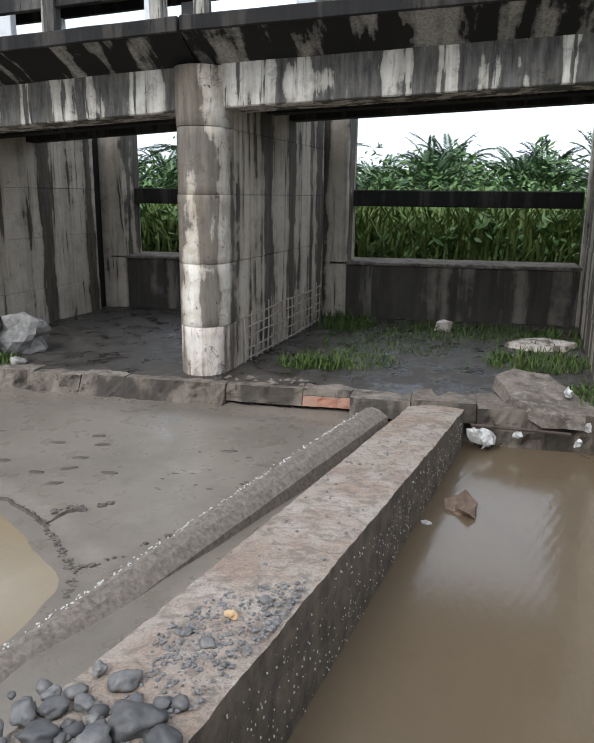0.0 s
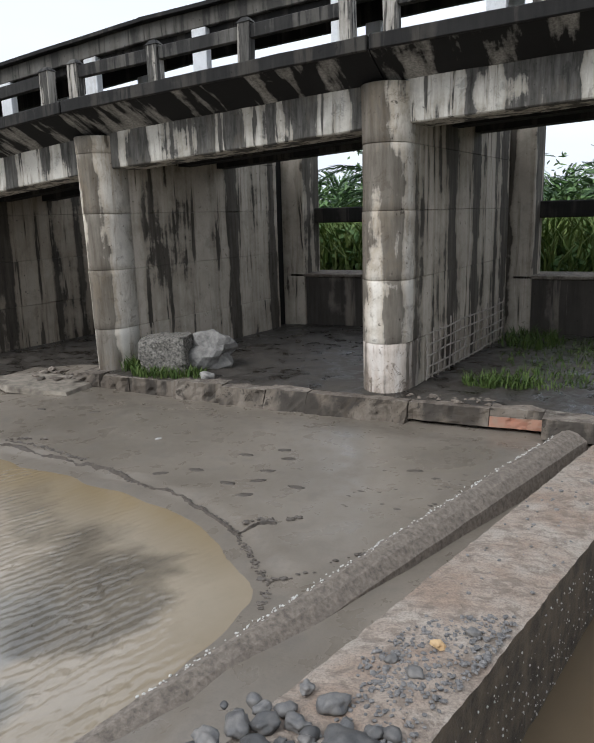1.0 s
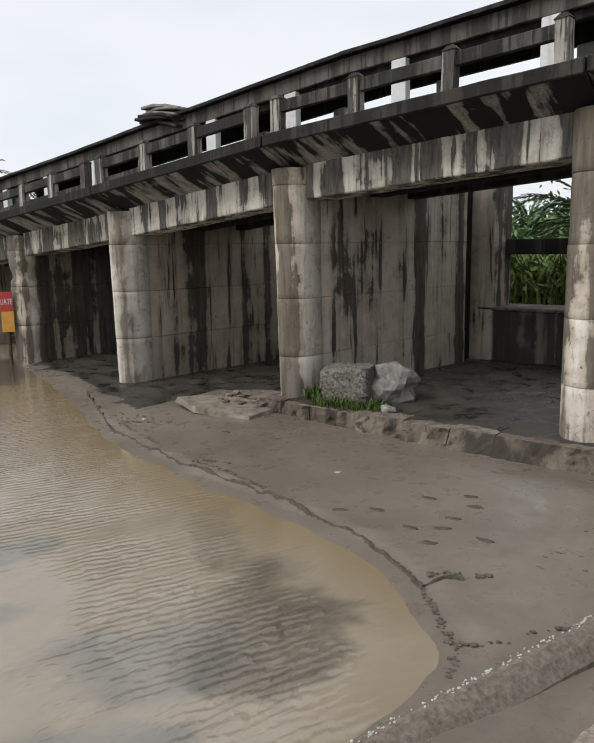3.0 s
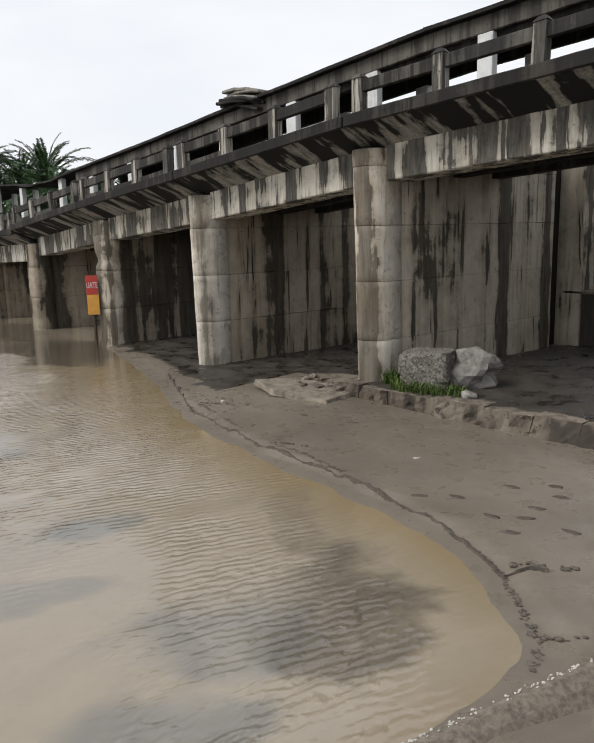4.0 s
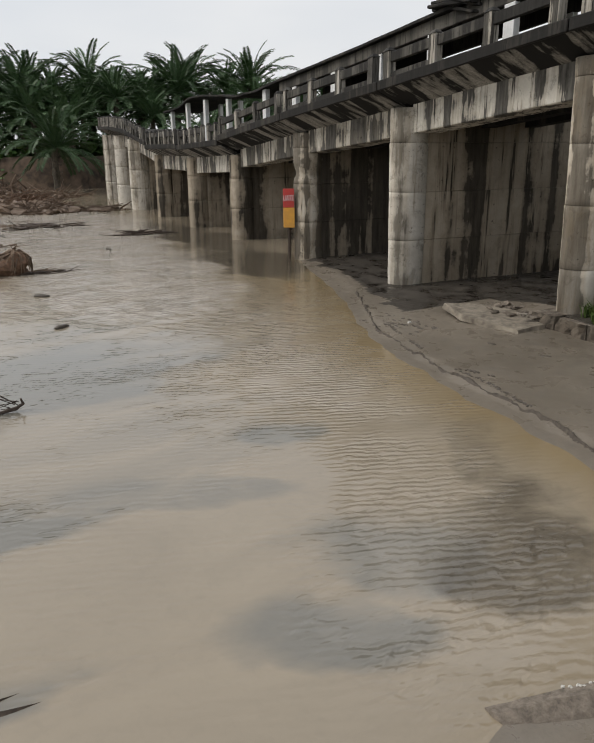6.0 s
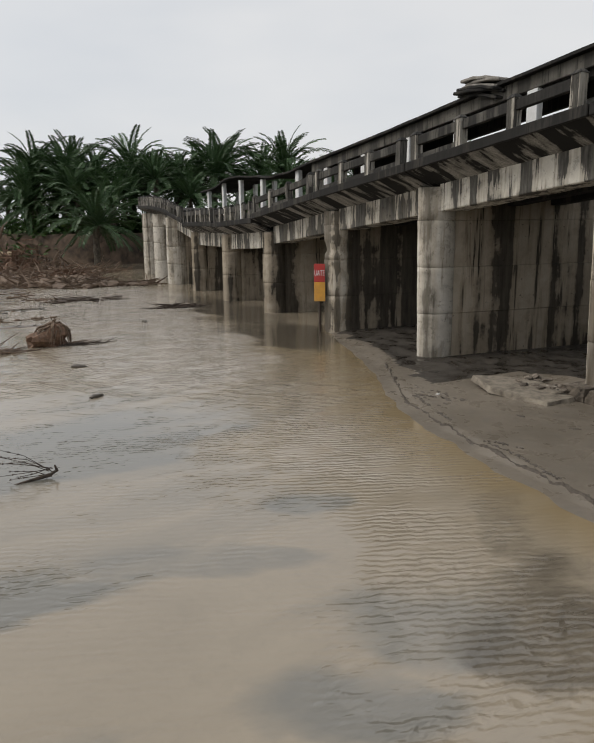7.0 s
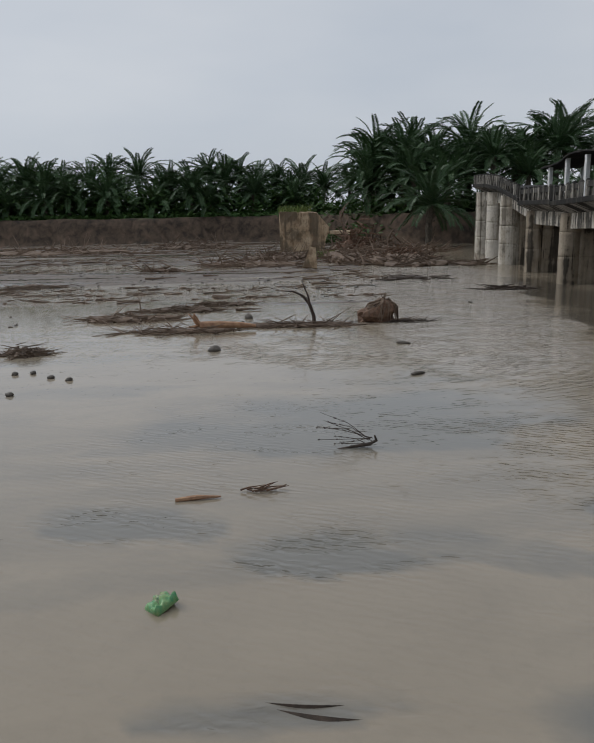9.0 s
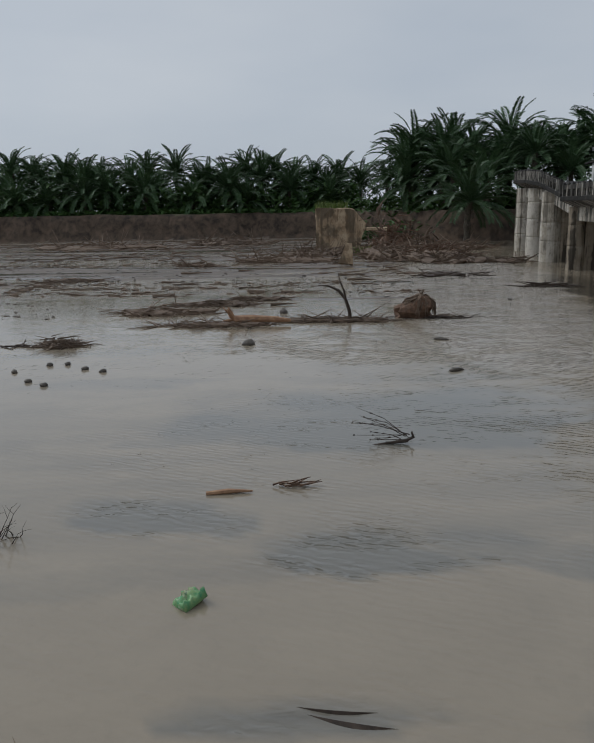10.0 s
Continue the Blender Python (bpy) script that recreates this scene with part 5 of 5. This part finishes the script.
# ---- sheets piled on the gallery ----
sr = random.Random(71)
base_z = 4.72 + 2.8
for q in range(6):
    bm = bmesh.new()
    w, d = (1.1 - q * 0.05) * sr.uniform(0.85, 1.05), sr.uniform(0.5, 0.75)
    box(bm, -w, w, -d, d, -0.045, 0.045, bevel=0.02)
    cuts(bm, 0, 6, -w, w)
    for v in bm.verts:
        v.co.z += -0.06 * (v.co.x / w) ** 2 + 0.03 * noise.noise(v.co * 3)
    # bottom three take the dark concrete as the pile's shaded underside
    ob = solid("loose_sheet", bm, M_DARK if q < 3 else M_TIMBER, "weathered grey sheet, low ones shaded dark, in a loose pile on the walkway", "sheet", "pile of sheets")
    ob.location = (-17.0 + sr.uniform(-0.15, 0.15), 15.3 + sr.uniform(-0.15, 0.15), base_z + 0.05 + q * 0.085)
    ob.rotation_euler = (sr.uniform(-0.04, 0.04), 0.1 + sr.uniform(-0.05, 0.07), sr.uniform(-0.25, 0.25))

# ---- driftwood ----


def crooked(bm, r, at, direction, length, radius, sides=5, wiggle=0.25, lift=0.0, twigs=0):
    p, d = Vector(at), Vector(direction).normalized()
    pts, rad = [p.copy()], [radius]
    n = max(3, int(length / 0.25) if length < 2 else 8)
    for q in range(n):
        d = (d + Vector((r.uniform(-1, 1), r.uniform(-1, 1), r.uniform(-1, 1) + lift)) * wiggle * 0.5).normalized()
        p = p + d * length / n
        pts.append(p.copy())
        rad.append(radius * (1 - 0.75 * (q + 1) / n))
        if twigs and r.random() < 0.6:
            side = d.cross(Vector((r.uniform(-1, 1), r.uniform(-1, 1), r.uniform(-1, 1)))).normalized()
            crooked(bm, r, p, side + d * 0.6 + Vector((0, 0, 0.25)), length * 0.4, radius * 0.45, 4, wiggle, lift, twigs - 1)
    tube(bm, pts, rad, sides)


def drift_pile(x, y, rx, ry, h, n, seed, label, material=None, thick=0.05):
    r = random.Random(seed)
    bm = bmesh.new()
    for q in range(n):
        a, k = r.uniform(0, 6.28), math.sqrt(r.random())
        px, py = x + rx * k * math.cos(a), y + ry * k * math.sin(a)
        z = max(ground_z(px, py), 0.0) + h * (1 - k * k) * r.random() * (0.5 + 0.8 * abs(noise.noise(Vector((px, py, seed)))))
        d = Vector((r.uniform(-0.6, 0.6), r.uniform(-1, 1), r.gauss(0, 0.2 if h > 0.45 else 0.05)))
        crooked(bm, r, (px, py, z), d, r.uniform(0.5, 1.0) * min(2.2, 0.6 + ry * 0.35), thick * r.uniform(0.35, 1.2), 4, 0.3 if h > 0.45 else 0.16)
    for q in range(max(3, n // 12)):
        a, k = r.uniform(0, 6.28), math.sqrt(r.random()) * 0.8
        px, py = x + rx * k * math.cos(a), y + ry * k * math.sin(a)
        rock(bm, (px, py, max(ground_z(px, py), 0.0) + 0.04), (rx * 0.28, ry * 0.22, h * 0.32), r, 0.35, 2)
    tagged(solid("driftwood_pile", bm, material or M_WOOD, label, "driftwood", "flood debris"), kind="stuff")


HEAP = "tangled brown flood debris heaped on the mud bar"
LINE = "thin line of sticks and reeds stranded on the mud"
drift_pile(-55, 7.6, 5.5, 4.2, 1.7, 520, 201, HEAP, thick=0.1)
drift_pile(-61, 7.0, 3.5, 3.5, 2.4, 260, 202, HEAP, thick=0.12)
drift_pile(-50, 9.3, 2.6, 2.6, 0.8, 200, 203, HEAP, thick=0.07)
drift_pile(-66, 12.0, 4.0, 4.0, 0.8, 160, 222, HEAP, thick=0.09)
drift_pile(-52, -1.8, 1.6, 4.2, 0.7, 200, 204, HEAP, thick=0.06)
drift_pile(-57, 0.2, 2.0, 3.0, 1.0, 160, 205, HEAP, thick=0.07)
drift_pile(-74, -22, 3.0, 7.0, 0.8, 240, 206, HEAP, thick=0.08)
drift_pile(-78, -9, 3.0, 4.5, 1.0, 200, 207, HEAP, thick=0.08)
drift_pile(-47, -7.6, 1.0, 1.6, 0.5, 60, 208, LINE, thick=0.07)
drift_pile(-26.4, -5.6, 0.7, 1.9, 0.35, 150, 209, LINE, thick=0.03)
drift_pile(-28.5, -3.9, 0.6, 1.6, 0.3, 110, 210, LINE, thick=0.03)
drift_pile(-30.2, -2.4, 0.5, 1.4, 0.2, 70, 211, LINE, thick=0.03)
drift_pile(-23.4, -3.3, 0.35, 2.0, 0.22, 170, 212, LINE, thick=0.028)
drift_pile(-24.1, 0.6, 0.35, 2.1, 0.2, 170, 213, LINE, thick=0.028)
drift_pile(-24.5, 4.4, 0.2, 0.9, 0.08, 40, 214, LINE, M_TWIG, 0.02)
drift_pile(-20.1, -7.3, 0.45, 0.55, 0.42, 120, 215, "small heap of straw and twigs in the shallows", thick=0.025)
drift_pile(-20.1, -8.7, 0.1, 0.8, 0.06, 26, 216, LINE, M_TWIG, 0.025)
drift_pile(-49.5, 13.0, 2.0, 1.6, 0.45, 90, 217, HEAP, thick=0.07)
drift_pile(-33.8, 10.8, 0.6, 1.3, 0.2, 50, 218, LINE, M_TWIG, 0.06)
drift_pile(-40, 7.4, 1.4, 1.8, 0.2, 60, 219, LINE, M_TWIG, 0.05)
drift_pile(-39, -13.5, 1.0, 2.0, 0.25, 60, 220, LINE, thick=0.05)
drift_pile(-58, 6.3, 1.6, 1.9, 3.4, 420, 232, HEAP, M_ROOT, 0.12)
drift_pile(-53, 8.6, 1.6, 2.2, 1.5, 320, 233, HEAP, M_ROOT, 0.09)


def stranded_litter():
    """Countless sticks and reeds strewn in strings over the bars."""
    r = random.Random(238)
    bm = bmesh.new()
    count = 0
    while count < 800:
        x = -25 - 62 * r.random() ** 1.6
        y = r.uniform(-0.62, 0.2) * -x * 0.75
        if ground_z(x, y) < -0.06 or noise.noise(Vector((x * 0.35, y * 0.05, 2))) < 0.08:
            continue
        count += 1
        far = 0.55 - x * 0.014
        z = max(0.0, ground_z(x, y)) + 0.01
        if r.random() < 0.25:
            s = r.uniform(0.05, 0.13) * far
            rock(bm, (x, y, z), (s, s * 1.8, s * 0.7), r, 0.4, 1)
        else:
            crooked(bm, r, (x, y, z), (r.uniform(-0.35, 0.35), 1, r.uniform(-0.01, 0.1)), r.uniform(0.3, 1.3) * far, r.uniform(0.015, 0.04) * far, 4, 0.15)
    tagged(solid("stranded_litter", bm, M_WOOD, "scattered dark sticks and reeds strewn over the mud bars", "debris"), kind="stuff")


stranded_litter()
dr = random.Random(230)
for q in range(46):
    x = -dr.uniform(27, 72)
    y = dr.uniform(-0.62, 0.08) * -x * 0.75 + (2 if x < -40 else 0)
    bm = bmesh.new()
    L = dr.uniform(0.5, 1.6) * (0.6 - x * 0.014)
    crooked(bm, dr, (0, 0, 0), (dr.uniform(-0.25, 0.25), 1, dr.uniform(-0.02, 0.1)), L, dr.uniform(0.03, 0.08), 5, 0.12)
    ob = solid("driftwood_log", bm, M_WOOD, "dark stranded driftwood log on the mud bar", "log", "stranded logs")
    ob.location = (x, y, max(0.0, ground_z(x, y)) + 0.04)

# root ball in the current
bm = bmesh.new()
r = random.Random(240)
rock(bm, (0, -0.05, 0.08), (0.42, 0.7, 0.44), r, 0.35, 3)
for v in bm.verts:
    v.co.z += 0.34 * smooth(0.4, 0.0, math.hypot(v.co.x, v.co.y - 0.22)) * (1 if v.co.z > 0.2 else 0)
rootball = thing("root_ball", (-24.8, 3.4, 0.0), "upturned brown root ball with bristling roots in the water", "root ball")
part("earth_core", bm, M_ROOT, rootball)
bm = bmesh.new()
for q in range(44):
    a = r.uniform(0, 6.28)
    top = Vector((r.uniform(-0.06, 0.06), 0.2 + r.uniform(-0.14, 0.14), 0.72 + r.uniform(-0.1, 0.1)))
    out = Vector((math.cos(a) * 0.46, 0.05 + math.sin(a) * 0.66, r.uniform(-0.02, 0.3)))
    knee = top.lerp(out, 0.5) + Vector((math.cos(a) * 0.12, math.sin(a) * 0.16, 0.1 + r.uniform(-0.05, 0.1)))
    tube(bm, [top, knee, out], [0.03, 0.024, 0.01], 5)
for q in range(10):
    crooked(bm, r, (0, 0.2, 0.75), (r.uniform(-0.5, 0.5), r.uniform(-0.6, 0.5), 1), r.uniform(0.15, 0.35), 0.016, 4, 0.6)
for q in range(8):
    crooked(bm, r, (0.1, 0.5, 0.05), (r.uniform(-0.3, 0.3), 1, 0.02), r.uniform(0.6, 1.3), 0.02, 4, 0.3)
tagged(part("root_tangle", bm, M_WOOD, rootball, "pale and brown roots"), kind="stuff")
rootball.scale = (1.0, 1.0, 0.98)

# snag, bare log and branches
bm = bmesh.new()
r = random.Random(250)
tube(bm, [(0, 0, -0.2), (0.0, -0.05, 0.35), (0.03, -0.18, 0.75), (0.02, -0.42, 1.05), (0, -0.75, 1.2), (0, -1.1, 1.22)], [0.075, 0.065, 0.055, 0.045, 0.03, 0.012], 6)
tube(bm, [(0.03, -0.16, 0.7), (0.05, -0.22, 1.0), (0.05, -0.36, 1.35), (0.05, -0.42, 1.6)], [0.04, 0.035, 0.02, 0.01], 5)
crooked(bm, r, (0, -0.75, 1.2), (0, -0.6, -0.3), 0.4, 0.015, 4)
ob = solid("dead_snag", bm, M_TWIG, "dark forked dead branch standing out of the water", "branch")
ob.location = (-24.0, 1.15, 0.0)
log = thing("bare_log", (-23.6, -2.6, 0.05), "orange barkless log with torn root end", "log")
bm = bmesh.new()
tube(bm, [(0, -0.1, 0.1), (0, 0.5, 0.14), (0.05, 1.3, 0.12), (0.05, 1.75, 0.08)], [0.16, 0.13, 0.1, 0.05], 8)
part("stem", bm, M_BARE, log)
for k in range(7):
    bm = bmesh.new()
    crooked(bm, r, (0, -0.1, 0.12), (r.uniform(-0.6, 0.6), -0.5, r.uniform(-0.1, 1.4)), r.uniform(0.35, 0.62), 0.07, 5, 0.3)
    part("root_stub", bm, M_BARE, log)
branch = thing("floating_branch", (-11.3, 1.4, 0.0), "dark twiggy branch stranded in the shallows", "branch")
bm = bmesh.new()
tube(bm, [(0.05, -0.62, -0.02), (0.03, -0.3, 0.02), (0, 0.0, 0.05), (0, 0.1, 0.11), (0, 0.07, 0.2)], [0.012, 0.022, 0.032, 0.03, 0.014], 6)
part("stem", bm, M_TWIG, branch)
for k in range(9):
    bm = bmesh.new()
    y, z = 0.06 - 0.02 * k, 0.06 + r.uniform(0.0, 0.12)
    end = Vector((r.uniform(-0.25, 0.25), r.uniform(-0.95, -0.45), r.uniform(0.05, 0.42) if k else 0.55))
    mid = Vector((end.x * 0.5, end.y * 0.5 + 0.05, z + (end.z - z) * r.uniform(0.5, 0.9)))
    tube(bm, [(0, y, z), mid, end], [0.008, 0.006, 0.003], 4)
    for q in range(4):
        f = r.random()
        rock(bm, mid.lerp(end, f), (0.014, 0.02, 0.014), r, 0.3, 1)
    part("twig", bm, M_TWIG, branch)
bm = bmesh.new()
tube(bm, [(0.04, -0.3, 0.0), (0, 0, 0.02), (-0.03, 0.32, 0.01)], [0.03, 0.035, 0.012], 6)
ob = solid("floating_stick", bm, M_BARE, "peeled orange stick lying in the shallows", "stick")
ob.location = (-9.27, -1.25, 0.015)
bm = bmesh.new()
for k in range(12):
    crooked(bm, r, (r.uniform(-0.06, 0.06), r.uniform(-0.28, 0.2), 0.02), (r.uniform(-0.5, 0.5), 1, r.uniform(0, 0.3)), r.uniform(0.15, 0.4), 0.016, 4, 0.3)
ob = solid("debris_clump", bm, M_ROOT, "small clump of brown twigs in the shallows", "debris")
ob.location = (-9.5, -0.45, 0.01)
bm = bmesh.new()
for k in range(26):
    crooked(bm, r, (r.uniform(-0.15, 0.15), r.uniform(-0.3, 0.15), 0.0), (r.uniform(-0.4, 0.4), r.uniform(-0.5, 0.5), r.uniform(0.1, 1.0)), r.uniform(0.12, 0.42), 0.008, 4, 0.5, 0, 1)
ob = solid("brush_clump", bm, M_TWIG, "dark clump of weedy brush in the shallows", "brush")
ob.location = (-7.9, -3.7, 0.0)


def crumpled_bag():
    bm = bmesh.new()
    n = 14
    grid = [[bm.verts.new(((i / n - 0.5) * 0.3, (j / n - 0.5) * 0.36, 0.03 + 0.05 * noise.noise(Vector((i * 0.33, j * 0.33, 2))) + 0.07 * (1 - abs(2 * i / n - 1)) * (1 - abs(2 * j / n - 1)) +
                           0.02 * noise.noise(Vector((i * 0.9, j * 0.9, 5))))) for i in range(n + 1)] for j in range(n + 1)]
    low = [[bm.verts.new((v.co.x * 0.96, v.co.y * 0.96, -0.03)) for v in row] for row in grid]
    for j in range(n):
        for i in range(n):
            f = bm.faces.new((grid[j][i], grid[j][i + 1], grid[j + 1][i + 1], grid[j + 1][i]))
            f.material_index = 1 if 4 < i < 10 and 4 < j < 11 else 0
            bm.faces.new((low[j][i], low[j + 1][i], low[j + 1][i + 1], low[j][i + 1]))
    for q in range(n):
        bm.faces.new((grid[0][q], low[0][q], low[0][q + 1], grid[0][q + 1]))
        bm.faces.new((grid[n][q], grid[n][q + 1], low[n][q + 1], low[n][q]))
        bm.faces.new((grid[q][0], grid[q + 1][0], low[q + 1][0], low[q][0]))
        bm.faces.new((grid[q][n], low[q][n], low[q + 1][n], grid[q + 1][n]))
    ob = solid("plastic_bag", bm, (M_BAG, M_BAGDARK), "crumpled green plastic packet floating in the shallows", "plastic bag", smooth=True)
    ob.location, ob.rotation_euler = (-6.55, -1.32, 0.02), (0.25, -0.35, 0.75)
    ob.scale = (0.8, 0.8, 1.2)


M_BAGDARK = plain("dark_green_print", (0.03, 0.12, 0.06), (0.35, 0.4, 0.2), 18, 0.35, 0.2)
crumpled_bag()
bm = bmesh.new()
for x0, y0, x1, y1, w in ((-5.07, -0.28, -5.0, 0.42, 0.02), (-4.99, -0.2, -4.82, 0.55, 0.045)):
    vs = []
    for q in range(11):
        f = q / 10
        c = Vector((x0 + (x1 - x0) * f + 0.05 * math.sin(f * 3.1), y0 + (y1 - y0) * f, 0.0))
        wd = w * math.sin(math.pi * (0.005 + 0.99 * f)) ** 1.6
        vs.append([bm.verts.new((c.x - wd, c.y, -0.01)), bm.verts.new((c.x, c.y, 0.028 * math.sin(math.pi * f) - 0.004)), bm.verts.new((c.x + wd, c.y, -0.01))])
    for r0, r1 in zip(vs, vs[1:]):
        for k in range(2):
            bm.faces.new((r0[k], r0[k + 1], r1[k + 1], r1[k]))
        bm.faces.new((r0[2], r0[0], r1[0], r1[2]))
solid("sunken_frond", bm, M_TWIG, "black sunken palm frond stalk just breaking the water", "palm frond")
for q, (x, y) in enumerate([(-16.74, -5.12), (-17.02, -5.63), (-17.59, -6.25), (-17.5, -6.67), (-15.77, -6.53), (-16.75, -7.25), (-15.4, -6.04), (-20.05, -1.93), (-26.2, -1.2), (-20.43, 3.52), (-16.5, 3.2), (-29.1, 7.8)]):
    s = 0.09 if q not in (7, 8) else 0.2
    one_rock("wet_stone", (x, y, 0.02), (s * 0.8, s * (1 if q < 9 else 2.5), s * 0.7), M_CRUMB, "dark wet stone in the shallow water", "stone", 800 + q, 0.2, 2, "stones in the shallows", q)

# clods and chips scattered over the far bars
r = random.Random(270)
bm = bmesh.new()
for q in range(1500):
    x = -r.uniform(25, 80)
    y = r.uniform(-0.5, 0.14) * -x
    if noise.noise(Vector((x * 0.12, y * 0.12, 2))) < -0.15:
        continue
    s = r.uniform(0.02, 0.06) * (0.7 - x * 0.012)
    rock(bm, (x, y, max(0.0, ground_z(x, y)) + s * 0.2), (s, s * r.uniform(1, 2.6), s * 0.6), r, 0.35, 1)
tagged(solid("bar_clods", bm, M_CRUMB, "dark clods and chips strewn over the mud bars", "debris"), kind="stuff")

# pale pebbles along the ridge of the fallen beam
bm = bmesh.new()
for q in range(260):
    f = r.uniform(0.03, 0.97)
    y = 3.6 + f * 7.0
    x, zt = -0.33 - (10.65 - y) * 0.365, 0.54 * ((y - 3.2) / 7.45) ** 0.8
    s = r.uniform(0.006, 0.014)
    rock(bm, (x - 0.11 + r.gauss(0, 0.02), y, zt + 0.008), (s, s * 1.4, s * 0.8), r, 0.3, 1)
tagged(solid("ridge_pebbles", bm, M_CHIP, "row of pale pebbles showing along the fallen beam", "pebbles"), kind="stuff")

# ---- ruined abutment on the far bar ----
ru = thing("ruined_abutment", (-69.5, 2.5, 0.2), "broken ochre concrete abutment with grass on top", "ruin")
bm = bmesh.new()
sec = [(-2.3, -0.4), (-2.3, 3.5), (1.1, 3.4), (1.5, 3.0), (2.3, 2.0), (1.6, 1.5), (1.7, -0.4)]
prism(bm, sec, lambda p: Vector((1.2, p[0], p[1])), lambda p: Vector((-1.4, p[0], p[1])))
bmesh.ops.triangulate(bm, faces=bm.faces[:])
bmesh.ops.subdivide_edges(bm, edges=bm.edges[:], cuts=4, use_grid_fill=True)
for v in bm.verts:
    v.co += Vector((noise.noise(v.co * 1.5), noise.noise(v.co * 1.5 + Vector((3, 0, 0))), noise.noise(v.co * 1.5 + Vector((0, 3, 0))))) * 0.16
part("block", bm, M_OCHRE, ru)
bm = bmesh.new()
box(bm, -0.5, 1.45, 2.35, 4.6, 1.35, 1.65, bevel=0.03)
part("ledge", bm, M_OCHRE, ru)
blades("ruin_grass", "grass tuft growing on the ruined abutment", [(-69.5, 1.6, 0.9, 1.6, 0.9, 260)], M_GRASS, 260, 3.6)
blades("bar_weeds", "green weeds growing on the mud bar", [(-57, 4.4, 1.2, 1.5, 0.8, 340)], M_GRASS, 261)
flat_fragment("leaning_slab", [(-0.5, -0.7), (0.5, -0.7), (0.28, 0.7), (-0.1, 0.75)], 0.75, 0.25, (-47.7, 2.1), (1.35, 0.1, 1.5), M_OCHRE, "small leaning concrete slab on the mud bar")
for q, (x, y, h) in enumerate([(-62, 6.0, 3.4), (-62.5, 8.0, 2.6), (-60.5, 8.6, 2.2)]):
    bm = bmesh.new()
    crooked(bm, dr, (0, 0, 0), (0.1, 0.25 * (q - 0.6), 1), h, 0.28, 6, 0.3, 0, 1)
    ob = solid("dead_stump", bm, M_WOOD, "grey broken trunk standing in the debris", "stump", "broken trunks")
    ob.location = (x, y, 0.2)
